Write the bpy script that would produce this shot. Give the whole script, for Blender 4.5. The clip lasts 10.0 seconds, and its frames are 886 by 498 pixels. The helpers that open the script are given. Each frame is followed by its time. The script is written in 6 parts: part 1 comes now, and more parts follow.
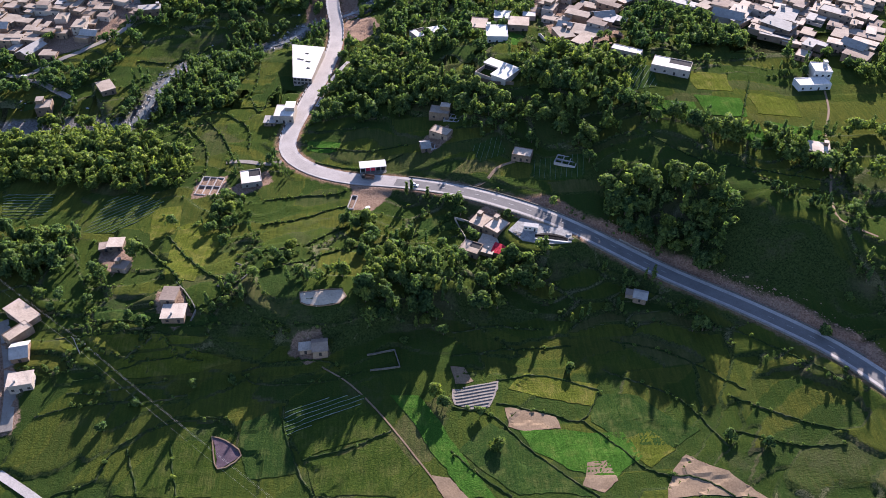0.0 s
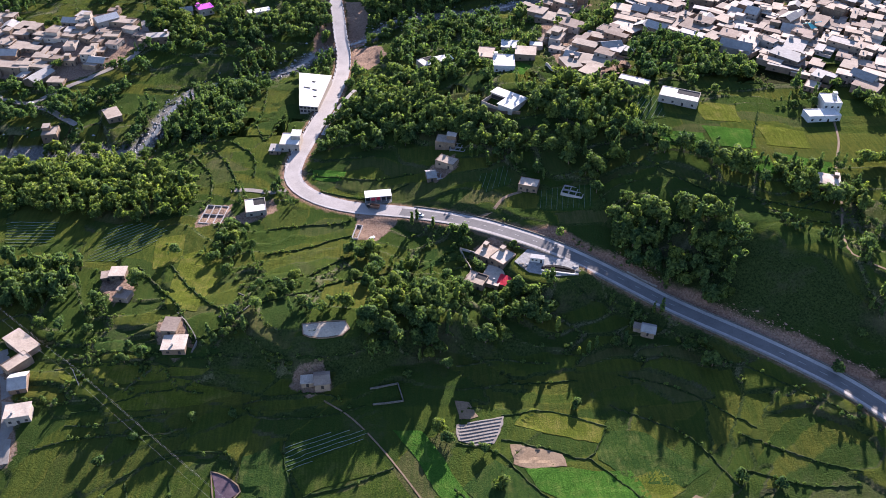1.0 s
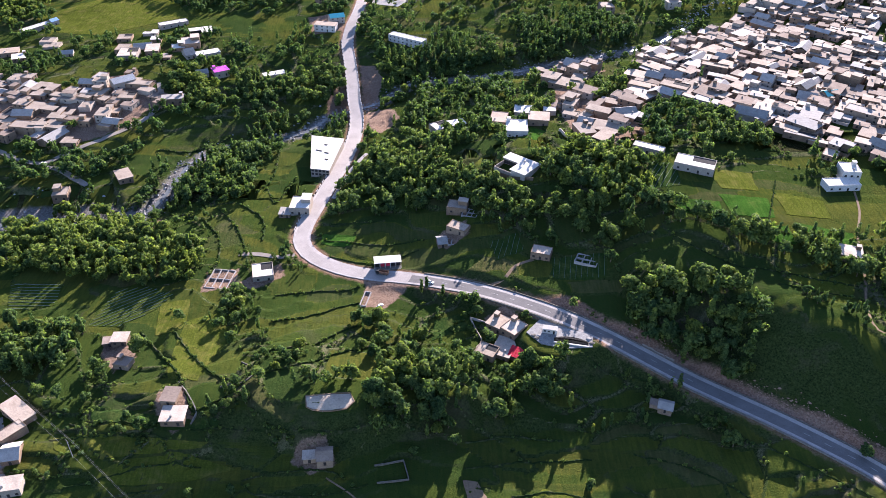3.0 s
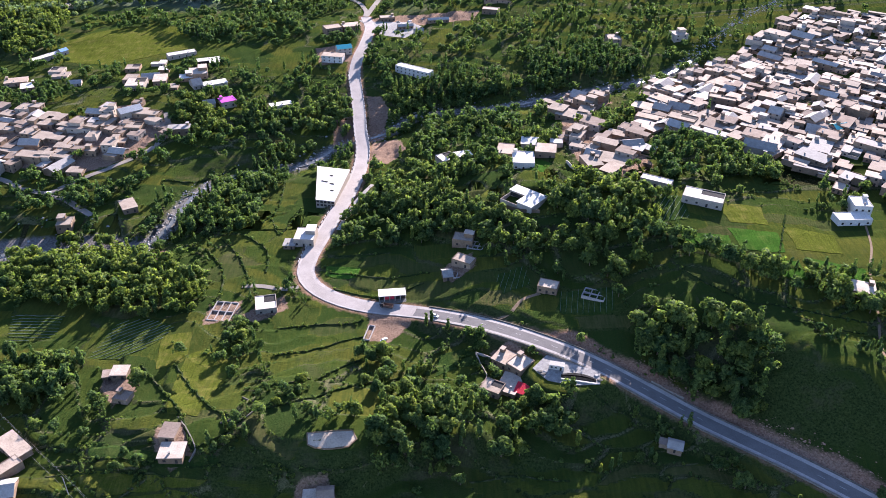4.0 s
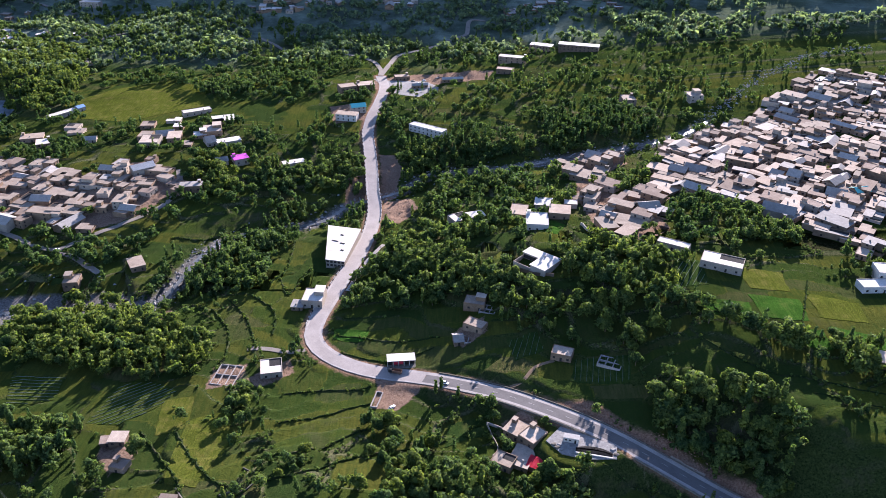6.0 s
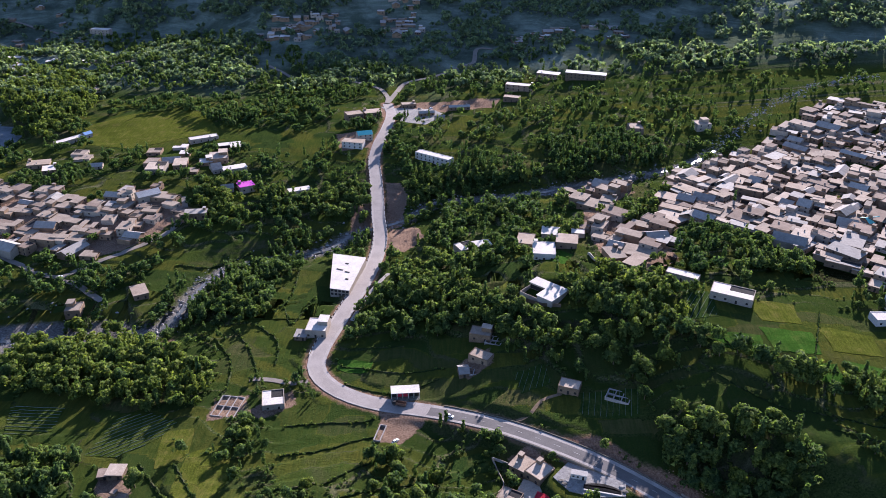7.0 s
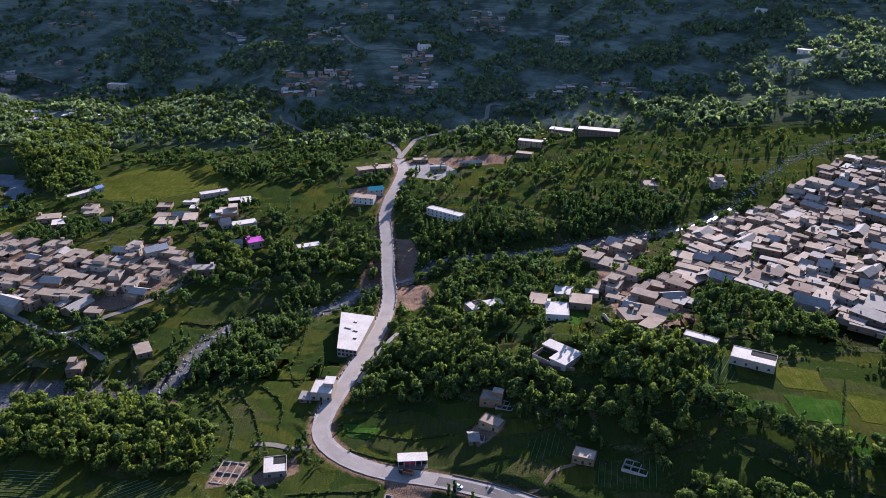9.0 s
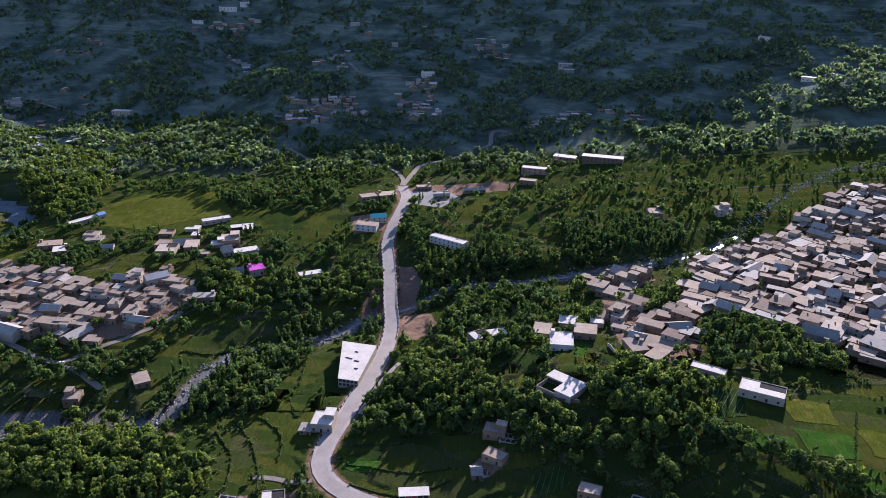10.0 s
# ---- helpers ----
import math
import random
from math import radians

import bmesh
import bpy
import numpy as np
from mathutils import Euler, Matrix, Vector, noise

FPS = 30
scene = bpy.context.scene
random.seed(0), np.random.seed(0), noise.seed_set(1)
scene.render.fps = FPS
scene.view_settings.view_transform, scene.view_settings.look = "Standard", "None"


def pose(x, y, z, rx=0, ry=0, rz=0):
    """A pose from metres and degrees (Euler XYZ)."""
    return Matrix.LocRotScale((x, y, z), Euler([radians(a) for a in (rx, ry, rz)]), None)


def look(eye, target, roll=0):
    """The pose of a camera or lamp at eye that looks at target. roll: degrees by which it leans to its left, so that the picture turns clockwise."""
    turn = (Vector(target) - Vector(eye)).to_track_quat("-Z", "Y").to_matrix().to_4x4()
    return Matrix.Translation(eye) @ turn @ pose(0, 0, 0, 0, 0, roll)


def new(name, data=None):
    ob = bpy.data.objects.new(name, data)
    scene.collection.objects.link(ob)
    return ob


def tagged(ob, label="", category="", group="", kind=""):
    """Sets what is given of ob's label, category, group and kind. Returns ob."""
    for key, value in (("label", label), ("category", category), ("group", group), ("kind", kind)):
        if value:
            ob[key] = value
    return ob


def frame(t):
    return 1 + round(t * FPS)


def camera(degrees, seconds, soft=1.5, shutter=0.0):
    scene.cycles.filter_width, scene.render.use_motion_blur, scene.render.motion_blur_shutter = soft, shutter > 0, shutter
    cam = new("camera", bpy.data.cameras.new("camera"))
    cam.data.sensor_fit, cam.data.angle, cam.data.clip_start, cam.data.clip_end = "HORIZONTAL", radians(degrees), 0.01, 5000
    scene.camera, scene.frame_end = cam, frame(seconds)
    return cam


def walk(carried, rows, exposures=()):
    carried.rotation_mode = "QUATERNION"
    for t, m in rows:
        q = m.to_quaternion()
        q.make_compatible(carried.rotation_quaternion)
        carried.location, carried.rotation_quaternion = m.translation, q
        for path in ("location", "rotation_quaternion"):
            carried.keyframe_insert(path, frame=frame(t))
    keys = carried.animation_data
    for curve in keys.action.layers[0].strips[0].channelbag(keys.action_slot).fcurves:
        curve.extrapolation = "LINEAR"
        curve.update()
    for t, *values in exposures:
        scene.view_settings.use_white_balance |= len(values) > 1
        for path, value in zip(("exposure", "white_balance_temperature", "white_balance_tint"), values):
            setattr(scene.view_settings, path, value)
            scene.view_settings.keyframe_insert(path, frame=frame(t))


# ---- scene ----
cam = camera(57.81, 10.0, soft=0.5)
# seconds, place in metres, yaw, pitch, roll in degrees
ROWS = [
    (0.0, -0.00, 0.00, 285.00, -3.756, -41.148, 1.201),
    (0.5, 0.46, 2.93, 284.64, -3.429, -40.354, 1.196),
    (1.0, 0.96, 5.95, 284.34, -3.100, -39.402, 1.151),
    (1.5, 1.51, 8.93, 284.03, -2.763, -38.398, 1.125),
    (2.0, 2.06, 11.87, 283.64, -2.453, -37.383, 1.109),
    (2.5, 2.52, 14.76, 283.34, -2.137, -36.383, 1.091),
    (4.0, 3.49, 23.78, 282.38, -1.246, -33.408, 1.064),
    (4.5, 3.85, 26.79, 282.01, -0.934, -32.412, 1.059),
    (5.0, 4.23, 29.81, 281.72, -0.615, -31.448, 1.056),
    (5.5, 4.57, 32.86, 281.43, -0.317, -30.510, 1.038),
    (7.0, 5.47, 42.14, 280.45, 0.554, -27.769, 1.000),
    (7.5, 5.72, 45.27, 280.08, 0.853, -26.841, 1.000),
    (8.0, 5.98, 48.49, 279.81, 1.161, -25.918, 0.992),
    (8.5, 6.21, 51.75, 279.61, 1.401, -25.003, 0.959),
    (9.0, 6.42, 54.93, 279.52, 1.605, -24.093, 0.941),
    (9.5, 6.54, 58.09, 279.30, 1.794, -23.189, 0.929),
    (10.0, 6.82, 61.35, 278.94, 1.932, -22.274, 0.932),
]
walk(cam, [(t, Matrix.Translation((x, y, z)) @ pose(0, 0, 0, 0, 0, yaw) @ pose(0, 0, 0, 90 + pitch) @ pose(0, 0, 0, 0, 0, roll))
           for t, x, y, z, yaw, pitch, roll in ROWS], exposures=[(0.0, 2.18, 5750, 25), (2.0, 2.43, 5750, 25), (4.5, 2.42, 5750, 26), (5.5, 2.28, 5700, 26), (7.0, 1.82, 5650, 27), (10.0, 1.56, 5600, 27)])

# ---- light ----
SUN_TURN, SUN_HEIGHT = 20.0, 18.3      # degrees from +y to +x; degrees above the horizon
world = bpy.data.worlds.new("sky")
scene.world = world
world.use_nodes = True
wn = world.node_tree.nodes
sky = wn.new("ShaderNodeTexSky")
sky.sky_type, sky.sun_disc = "NISHITA", False
sky.sun_elevation, sky.sun_rotation = radians(SUN_HEIGHT), radians(SUN_TURN)
sky.altitude, sky.dust_density, sky.ozone_density = 1200, 0.7, 1.6
wn["Background"].inputs["Strength"].default_value = 0.078
world.node_tree.links.new(sky.outputs[0], wn["Background"].inputs["Color"])
sun = new("sun", bpy.data.lights.new("sun", "SUN"))
sun.data.energy, sun.data.angle, sun.data.color = 5.0, radians(0.6), (1.0, 0.9, 0.76)
sa, se = radians(SUN_TURN), radians(SUN_HEIGHT)
sun.matrix_world = look((0, 0, 400), Vector((0, 0, 400)) - Vector((math.sin(sa) * math.cos(se), math.cos(sa) * math.cos(se), math.sin(se))))


# ---- materials ----
def material(name, build):
    m = bpy.data.materials.new(name)
    m.use_nodes = True
    t = m.node_tree
    build(t, t.nodes["Principled BSDF"])
    return m


def node(t, kind, **sets):
    n = t.nodes.new(kind)
    for key, value in sets.items():
        if key in n.inputs:
            n.inputs[key].default_value = value
    return n


def noise_node(t, scale, detail=4.0, rough=0.6, generated=False, distortion=0.0, stretch=None):
    co = t.nodes.new("ShaderNodeNewGeometry") if not generated else t.nodes.new("ShaderNodeTexCoord")
    out = co.outputs["Position"] if not generated else co.outputs["Object"]
    if stretch:
        mp = t.nodes.new("ShaderNodeMapping")
        mp.inputs["Scale"].default_value = stretch
        t.links.new(out, mp.inputs["Vector"])
        out = mp.outputs[0]
    n = node(t, "ShaderNodeTexNoise", Scale=scale, Detail=detail, Roughness=rough, Distortion=distortion)
    t.links.new(out, n.inputs["Vector"])
    return n.outputs["Fac"]


def ramp(t, fac, *stops):
    r = t.nodes.new("ShaderNodeValToRGB")
    el = r.color_ramp.elements
    while len(el) < len(stops):
        el.new(0.5)
    for e, (p, c) in zip(el, stops):
        e.position, e.color = p, (*c, 1) if len(c) == 3 else c
    t.links.new(fac, r.inputs["Fac"])
    return r.outputs["Color"]


def mix(t, fac, a, b, mode="MIX"):
    m = t.nodes.new("ShaderNodeMix")
    m.data_type, m.blend_type = "RGBA", mode
    for socket, value in ((m.inputs[0], fac), (m.inputs[6], a), (m.inputs[7], b)):
        if isinstance(value, (int, float)):
            socket.default_value = value
        elif isinstance(value, tuple):
            socket.default_value = (*value, 1)
        else:
            t.links.new(value, socket)
    return m.outputs[2]


def bump(t, p, height, strength, distance):
    b = node(t, "ShaderNodeBump", Strength=strength, Distance=distance)
    t.links.new(height, b.inputs["Height"])
    t.links.new(b.outputs[0], p.inputs["Normal"])


def plain(name, a, b, scale, rough=0.8, fine=None, metal=0.0, vary=0.0, bumpy=0.3):
    """A surface between two colours, with stains at one scale and grain at another; vary: from thing to thing."""
    def build(t, p):
        big = noise_node(t, scale, 5, 0.65)
        small = noise_node(t, fine or scale * 9, 3, 0.7)
        col = ramp(t, big, (0.32, a), (0.68, b))
        col = mix(t, 0.35, col, ramp(t, small, (0.3, tuple(c * 0.6 for c in a)), (0.7, tuple(min(1, c * 1.25) for c in b))))
        if vary:
            info = t.nodes.new("ShaderNodeObjectInfo")
            tone = ramp(t, info.outputs["Random"], (0.0, (1 - vary,) * 3), (0.5, (1 - vary * 0.3, 1 - vary * 0.42, 1 - vary * 0.55)), (1.0, (1 + vary * 0.3,) * 3))
            col = mix(t, 1.0, col, tone, "MULTIPLY")
        t.links.new(col, p.inputs["Base Color"])
        p.inputs["Roughness"].default_value, p.inputs["Metallic"].default_value = rough, metal
        p.inputs["Specular IOR Level"].default_value = 0.5 if rough < 0.5 else 0.04
        bump(t, p, small, bumpy, 0.05)
    return material(name, build)


def attribute(t, name):
    a = t.nodes.new("ShaderNodeAttribute")
    a.attribute_name = name
    return a.outputs["Fac"]


def ground_build(t, p):
    # crops field by field, weedy banks on the edges, bare and stony patches, a dusty strip beside the road
    geo = t.nodes.new("ShaderNodeNewGeometry")
    fine = ramp(t, noise_node(t, 1.0, 6, 0.8), (0.36, (0, 0, 0)), (0.64, (1, 1, 1)))
    tuft = ramp(t, noise_node(t, 2.6, 3, 0.7), (0.38, (0, 0, 0)), (0.62, (1, 1, 1)))
    grain = noise_node(t, 0.28, 5, 0.7)
    patch = noise_node(t, 0.03, 5, 0.7)
    rows = noise_node(t, 0.8, 2, 0.5, stretch=(1.0, 0.1, 0.3))
    crop = ramp(t, attribute(t, "crop"), (0.0, (0.016, 0.029, 0.011)), (0.2, (0.026, 0.040, 0.010)), (0.38, (0.042, 0.055, 0.011)), (0.55, (0.066, 0.071, 0.013)),
                (0.72, (0.092, 0.081, 0.016)), (0.86, (0.022, 0.036, 0.011)), (1.0, (0.095, 0.075, 0.036)))
    crop = mix(t, mix(t, 0.5, (0.0, 0.0, 0.0), fine), crop, (0.012, 0.030, 0.007))
    crop = mix(t, mix(t, 0.36, (0.0, 0.0, 0.0), tuft), crop, (0.074, 0.086, 0.014))
    crop = mix(t, ramp(t, grain, (0.42, (0.22,) * 3), (0.60, (0, 0, 0))), crop, (0.022, 0.042, 0.010))
    crop = mix(t, ramp(t, rows, (0.42, (0, 0, 0)), (0.60, (0.4,) * 3)), crop, (0.018, 0.038, 0.009))
    weeds = mix(t, fine, (0.007, 0.016, 0.006), (0.052, 0.068, 0.020))
    weeds = mix(t, ramp(t, patch, (0.5, (0, 0, 0)), (0.7, (0.55,) * 3)), weeds, (0.10, 0.08, 0.05))
    dry = mix(t, tuft, (0.035, 0.040, 0.018), (0.15, 0.14, 0.075))
    up = t.nodes.new("ShaderNodeSeparateXYZ")
    t.links.new(geo.outputs["True Normal"], up.inputs[0])
    steep = ramp(t, up.outputs["Z"], (0.90, (1, 1, 1)), (0.97, (0, 0, 0)))
    wob = t.nodes.new("ShaderNodeMath")
    wob.operation = "MULTIPLY_ADD"
    t.links.new(fine, wob.inputs[0])
    wob.inputs[1].default_value = -0.7
    t.links.new(attribute(t, "field_edge"), wob.inputs[2])
    bund = ramp(t, wob.outputs[0], (0.3, (0.95,) * 3), (0.85, (0, 0, 0)))
    rim = ramp(t, wob.outputs[0], (0.0, (0.75,) * 3), (0.22, (0, 0, 0)))
    col = mix(t, bund, crop, weeds)
    col = mix(t, steep, col, weeds)
    col = mix(t, rim, col, dry)
    col = mix(t, ramp(t, patch, (0.57, (0, 0, 0)), (0.66, (0.35,) * 3)), col, weeds)
    # scrub of the far slopes, its colours lifted and greyed in place of haze
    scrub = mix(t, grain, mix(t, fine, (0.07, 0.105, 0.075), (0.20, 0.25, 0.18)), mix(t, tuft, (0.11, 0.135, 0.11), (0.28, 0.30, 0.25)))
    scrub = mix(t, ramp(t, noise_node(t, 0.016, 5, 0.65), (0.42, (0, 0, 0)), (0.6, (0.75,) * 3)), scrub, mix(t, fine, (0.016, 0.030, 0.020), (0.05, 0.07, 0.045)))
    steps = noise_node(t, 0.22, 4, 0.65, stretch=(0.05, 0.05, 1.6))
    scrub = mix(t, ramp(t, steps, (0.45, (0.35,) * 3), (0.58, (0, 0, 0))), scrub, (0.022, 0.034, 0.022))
    col = mix(t, attribute(t, "hazed_scrub"), col, scrub)
    stone = mix(t, fine, (0.045, 0.042, 0.038), (0.20, 0.188, 0.172))
    def within(name, a, b, grit):
        w = t.nodes.new("ShaderNodeMath")
        w.operation = "MULTIPLY_ADD"
        t.links.new(grain, w.inputs[0])
        w.inputs[1].default_value = grit
        t.links.new(attribute(t, name), w.inputs[2])
        r = t.nodes.new("ShaderNodeMapRange")
        r.inputs["From Min"].default_value, r.inputs["From Max"].default_value = a, b
        r.inputs["To Min"].default_value, r.inputs["To Max"].default_value = 1, 0
        t.links.new(w.outputs[0], r.inputs["Value"])
        return r.outputs[0]
    col = mix(t, within("stream", 9, 13, 9.0), col, stone)
    col = mix(t, within("road_side", 8.8, 12.0, 6.5), col, mix(t, fine, (0.10, 0.056, 0.038), (0.29, 0.178, 0.122)))
    bare = t.nodes.new("ShaderNodeMath")
    bare.operation = "MULTIPLY_ADD"
    t.links.new(grain, bare.inputs[0])
    bare.inputs[1].default_value = -1.3
    t.links.new(attribute(t, "bare"), bare.inputs[2])
    earth = mix(t, patch, mix(t, fine, (0.10, 0.060, 0.043), (0.25, 0.165, 0.12)), mix(t, fine, (0.12, 0.076, 0.052), (0.31, 0.215, 0.155)))
    col = mix(t, ramp(t, bare.outputs[0], (0.0, (0, 0, 0)), (0.2, (0.92,) * 3)), col, earth)
    t.links.new(col, p.inputs["Base Color"])
    p.inputs["Roughness"].default_value = 0.95
    p.inputs["Specular IOR Level"].default_value = 0.0
    bump(t, p, noise_node(t, 1.0, 6, 0.8), 1.0, 0.9)


def leaf_build(dark, light, shine):
    def build(t, p):
        geo, info = t.nodes.new("ShaderNodeNewGeometry"), t.nodes.new("ShaderNodeObjectInfo")
        col = ramp(t, geo.outputs["Random Per Island"], (0.0, dark), (1.0, light))
        tone = ramp(t, info.outputs["Random"], (0.0, (0.62, 0.74, 0.85)), (0.5, (1, 1, 1)), (1.0, (1.3, 1.16, 0.88)))
        patch = noise_node(t, 0.11, 3, 0.6)
        col = mix(t, 1.0, col, tone, "MULTIPLY")
        col = mix(t, 1.0, col, ramp(t, patch, (0.3, (0.66, 0.76, 0.95)), (0.5, (0.96, 0.98, 1.0)), (0.7, (1.28, 1.16, 0.88))), "MULTIPLY")
        t.links.new(col, p.inputs["Base Color"])
        p.inputs["Roughness"].default_value, p.inputs["Specular IOR Level"].default_value = 0.85, 0.04
        thin = t.nodes.new("ShaderNodeBsdfTranslucent")
        t.links.new(mix(t, 1.0, col, (1.35, 1.45, 0.75), "MULTIPLY"), thin.inputs["Color"])
        both = t.nodes.new("ShaderNodeMixShader")
        both.inputs[0].default_value = shine
        t.links.new(p.outputs[0], both.inputs[1])
        t.links.new(thin.outputs[0], both.inputs[2])
        t.links.new(both.outputs[0], t.nodes["Material Output"].inputs["Surface"])
    return build


def crop_build(dark, mid, dry):
    """A field of crop: blades and gaps, rows, thin and dry spots."""
    def build(t, p):
        fine = ramp(t, noise_node(t, 1.3, 6, 0.8), (0.36, (0, 0, 0)), (0.64, (1, 1, 1)))
        col = mix(t, fine, dark, mid)
        col = mix(t, ramp(t, noise_node(t, 0.12, 5, 0.75), (0.48, (0, 0, 0)), (0.66, (0.7,) * 3)), col, dry)
        col = mix(t, ramp(t, noise_node(t, 0.9, 2, 0.5, stretch=(1.0, 0.1, 0.3)), (0.45, (0, 0, 0)), (0.6, (0.5,) * 3)), col, dark)
        t.links.new(col, p.inputs["Base Color"])
        p.inputs["Roughness"].default_value, p.inputs["Specular IOR Level"].default_value = 0.95, 0.0
        bump(t, p, noise_node(t, 1.3, 6, 0.8), 1.0, 0.7)
    return build


GROUND = material("field_ground", ground_build)
LEAF = material("leaves", leaf_build((0.028, 0.056, 0.020), (0.135, 0.180, 0.052), 0.46))
POPLAR_LEAF = material("poplar_leaves", leaf_build((0.042, 0.078, 0.026), (0.17, 0.22, 0.065), 0.5))
# far hillside leaves, made paler and greyer than the near ones to put in haze
HAZED_LEAF = material("haze_paled_leaves", leaf_build((0.060, 0.095, 0.062), (0.21, 0.26, 0.15), 0.5))
BARK = plain("bark", (0.10, 0.075, 0.05), (0.17, 0.13, 0.09), 0.9)
ASPHALT = plain("asphalt", (0.090, 0.083, 0.078), (0.140, 0.130, 0.122), 0.12, 0.85, 3.0)
DUSTY = plain("dusty_roadway", (0.205, 0.182, 0.162), (0.30, 0.268, 0.242), 0.10, 0.9, 1.5)
SHOULDER = plain("dusty_concrete", (0.20, 0.180, 0.162), (0.34, 0.308, 0.28), 0.15, 0.9, 2.0)
ROOF = plain("roof_concrete", (0.235, 0.190, 0.148), (0.42, 0.352, 0.284), 0.16, 0.9, 1.6, vary=0.38)
MUD_ROOF = plain("mud_roof", (0.16, 0.122, 0.097), (0.28, 0.225, 0.182), 0.2, 0.95, 2.0, vary=0.3)
WHITE = plain("white_plaster", (0.38, 0.346, 0.304), (0.57, 0.529, 0.475), 0.12, 0.85, 1.2)
WALL = plain("mud_plaster", (0.15, 0.106, 0.074), (0.28, 0.210, 0.150), 0.3, 0.9, 2.5, vary=0.45)
PALE_WALL = plain("pale_plaster", (0.27, 0.230, 0.186), (0.40, 0.349, 0.290), 0.3, 0.85, 2.5, vary=0.3)
# also colours the sheets that stand for shade in courts and verandas
DARK = plain("dark_openings_and_shade", (0.018, 0.017, 0.017), (0.045, 0.042, 0.04), 0.8, 0.95)
METAL = plain("sheet_metal", (0.20, 0.188, 0.172), (0.34, 0.322, 0.298), 0.4, 0.8, 4.0, metal=0.0, vary=0.3)
BLUE = plain("blue_sheet", (0.16, 0.27, 0.45), (0.24, 0.36, 0.55), 0.4, 0.5, 3.0)
TEAL = plain("teal_sheet", (0.10, 0.38, 0.36), (0.16, 0.48, 0.44), 0.4, 0.5, 3.0)
RED = plain("red_cloth", (0.55, 0.035, 0.06), (0.68, 0.06, 0.09), 0.5, 0.7, 4.0)
MAGENTA = plain("magenta_cloth", (0.36, 0.05, 0.30), (0.46, 0.09, 0.38), 0.5, 0.7, 4.0)
STONE = plain("field_stone", (0.075, 0.07, 0.058), (0.19, 0.175, 0.15), 0.8, 0.95, 4.0, vary=0.35)
ROCK = plain("river_rock", (0.14, 0.132, 0.122), (0.34, 0.322, 0.30), 0.5, 0.9, 3.0)
RUBBLE = plain("red_brown_rubble", (0.15, 0.085, 0.058), (0.33, 0.205, 0.145), 0.6, 0.95, 3.0)
SOIL = plain("bare_soil", (0.11, 0.074, 0.045), (0.185, 0.135, 0.088), 0.10, 0.95, 1.2)
FURROW = plain("grey_furrows", (0.12, 0.10, 0.085), (0.21, 0.18, 0.155), 0.3, 0.95, 1.5)
PURPLE = plain("purple_soil", (0.050, 0.034, 0.042), (0.095, 0.066, 0.074), 0.4, 0.9, 2.0)
SILT = plain("dry_silt", (0.24, 0.19, 0.14), (0.40, 0.33, 0.25), 0.12, 0.95, 1.0)
GRAVEL = plain("grey_gravel", (0.11, 0.105, 0.098), (0.28, 0.268, 0.25), 0.5, 0.95, 2.2)
LANE = plain("dusty_lane", (0.14, 0.12, 0.10), (0.22, 0.195, 0.165), 0.2, 0.9, 2.0)
BRIGHT = material("young_rice", crop_build((0.022, 0.060, 0.009), (0.048, 0.105, 0.015), (0.085, 0.112, 0.024)))
LIME = material("ripening_crop", crop_build((0.040, 0.056, 0.009), (0.096, 0.102, 0.015), (0.125, 0.108, 0.03)))
OLIVE = material("olive_crop", crop_build((0.020, 0.036, 0.008), (0.052, 0.070, 0.012), (0.078, 0.080, 0.022)))
MIDGREEN = material("green_crop", crop_build((0.014, 0.032, 0.009), (0.038, 0.060, 0.013), (0.068, 0.076, 0.022)))
WEEDS = material("weedy_bank", crop_build((0.009, 0.020, 0.007), (0.034, 0.050, 0.015), (0.10, 0.092, 0.05)))
PAINT = plain("white_paint", (0.30, 0.285, 0.265), (0.46, 0.44, 0.41), 1.0, 0.6, 6.0)
BLACK = plain("black_paint", (0.014, 0.014, 0.014), (0.035, 0.035, 0.035), 1.0, 0.8, 6.0)
NET = plain("pale_netting", (0.10, 0.125, 0.095), (0.19, 0.22, 0.175), 0.6, 0.8, 4.0)
WATER = plain("stream_water", (0.05, 0.052, 0.045), (0.10, 0.10, 0.088), 0.4, 0.35, 2.0)
FOAM = plain("foaming_water", (0.05, 0.065, 0.07), (0.17, 0.19, 0.20), 0.08, 0.5, 0.6)
RUBBER = plain("rubber", (0.02, 0.02, 0.02), (0.04, 0.04, 0.04), 1.0, 0.8)
GLASS = plain("window_glass", (0.03, 0.035, 0.04), (0.05, 0.055, 0.06), 1.0, 0.1)
CAR_WHITE = plain("white_car_paint", (0.74, 0.74, 0.73), (0.82, 0.82, 0.81), 1.0, 0.3)
TRUCK_BROWN = plain("truck_body", (0.10, 0.06, 0.045), (0.2, 0.12, 0.08), 1.0, 0.6)
WIRE = plain("steel_cable", (0.22, 0.22, 0.20), (0.32, 0.31, 0.28), 1.0, 0.6)


# ---- the shape of the land ----
HILLS = (
    (1.8, 2.7, -2.9, 0.2, -4.2, -1.2, 0.1), (2.8, 3.7, 3.3, 5.8, -14.6, 2.6, 3.1), (-1.7, 2.7, 0.8, -4.7, -0.1, 9.9, -0.2),
    (-4.7, 0.7, -1.9, 3.2, 9.8, 7.4, 2.4), (1.4, -2.6, -7.9, -3.1, 2.3, 3.4, 5.9), (5.3, 1.6, -5.8, -4.9, -1.0, -0.2, 0.5))


def sig(v):
    return 1 / (1 + np.exp(-np.clip(v, -40, 40)))


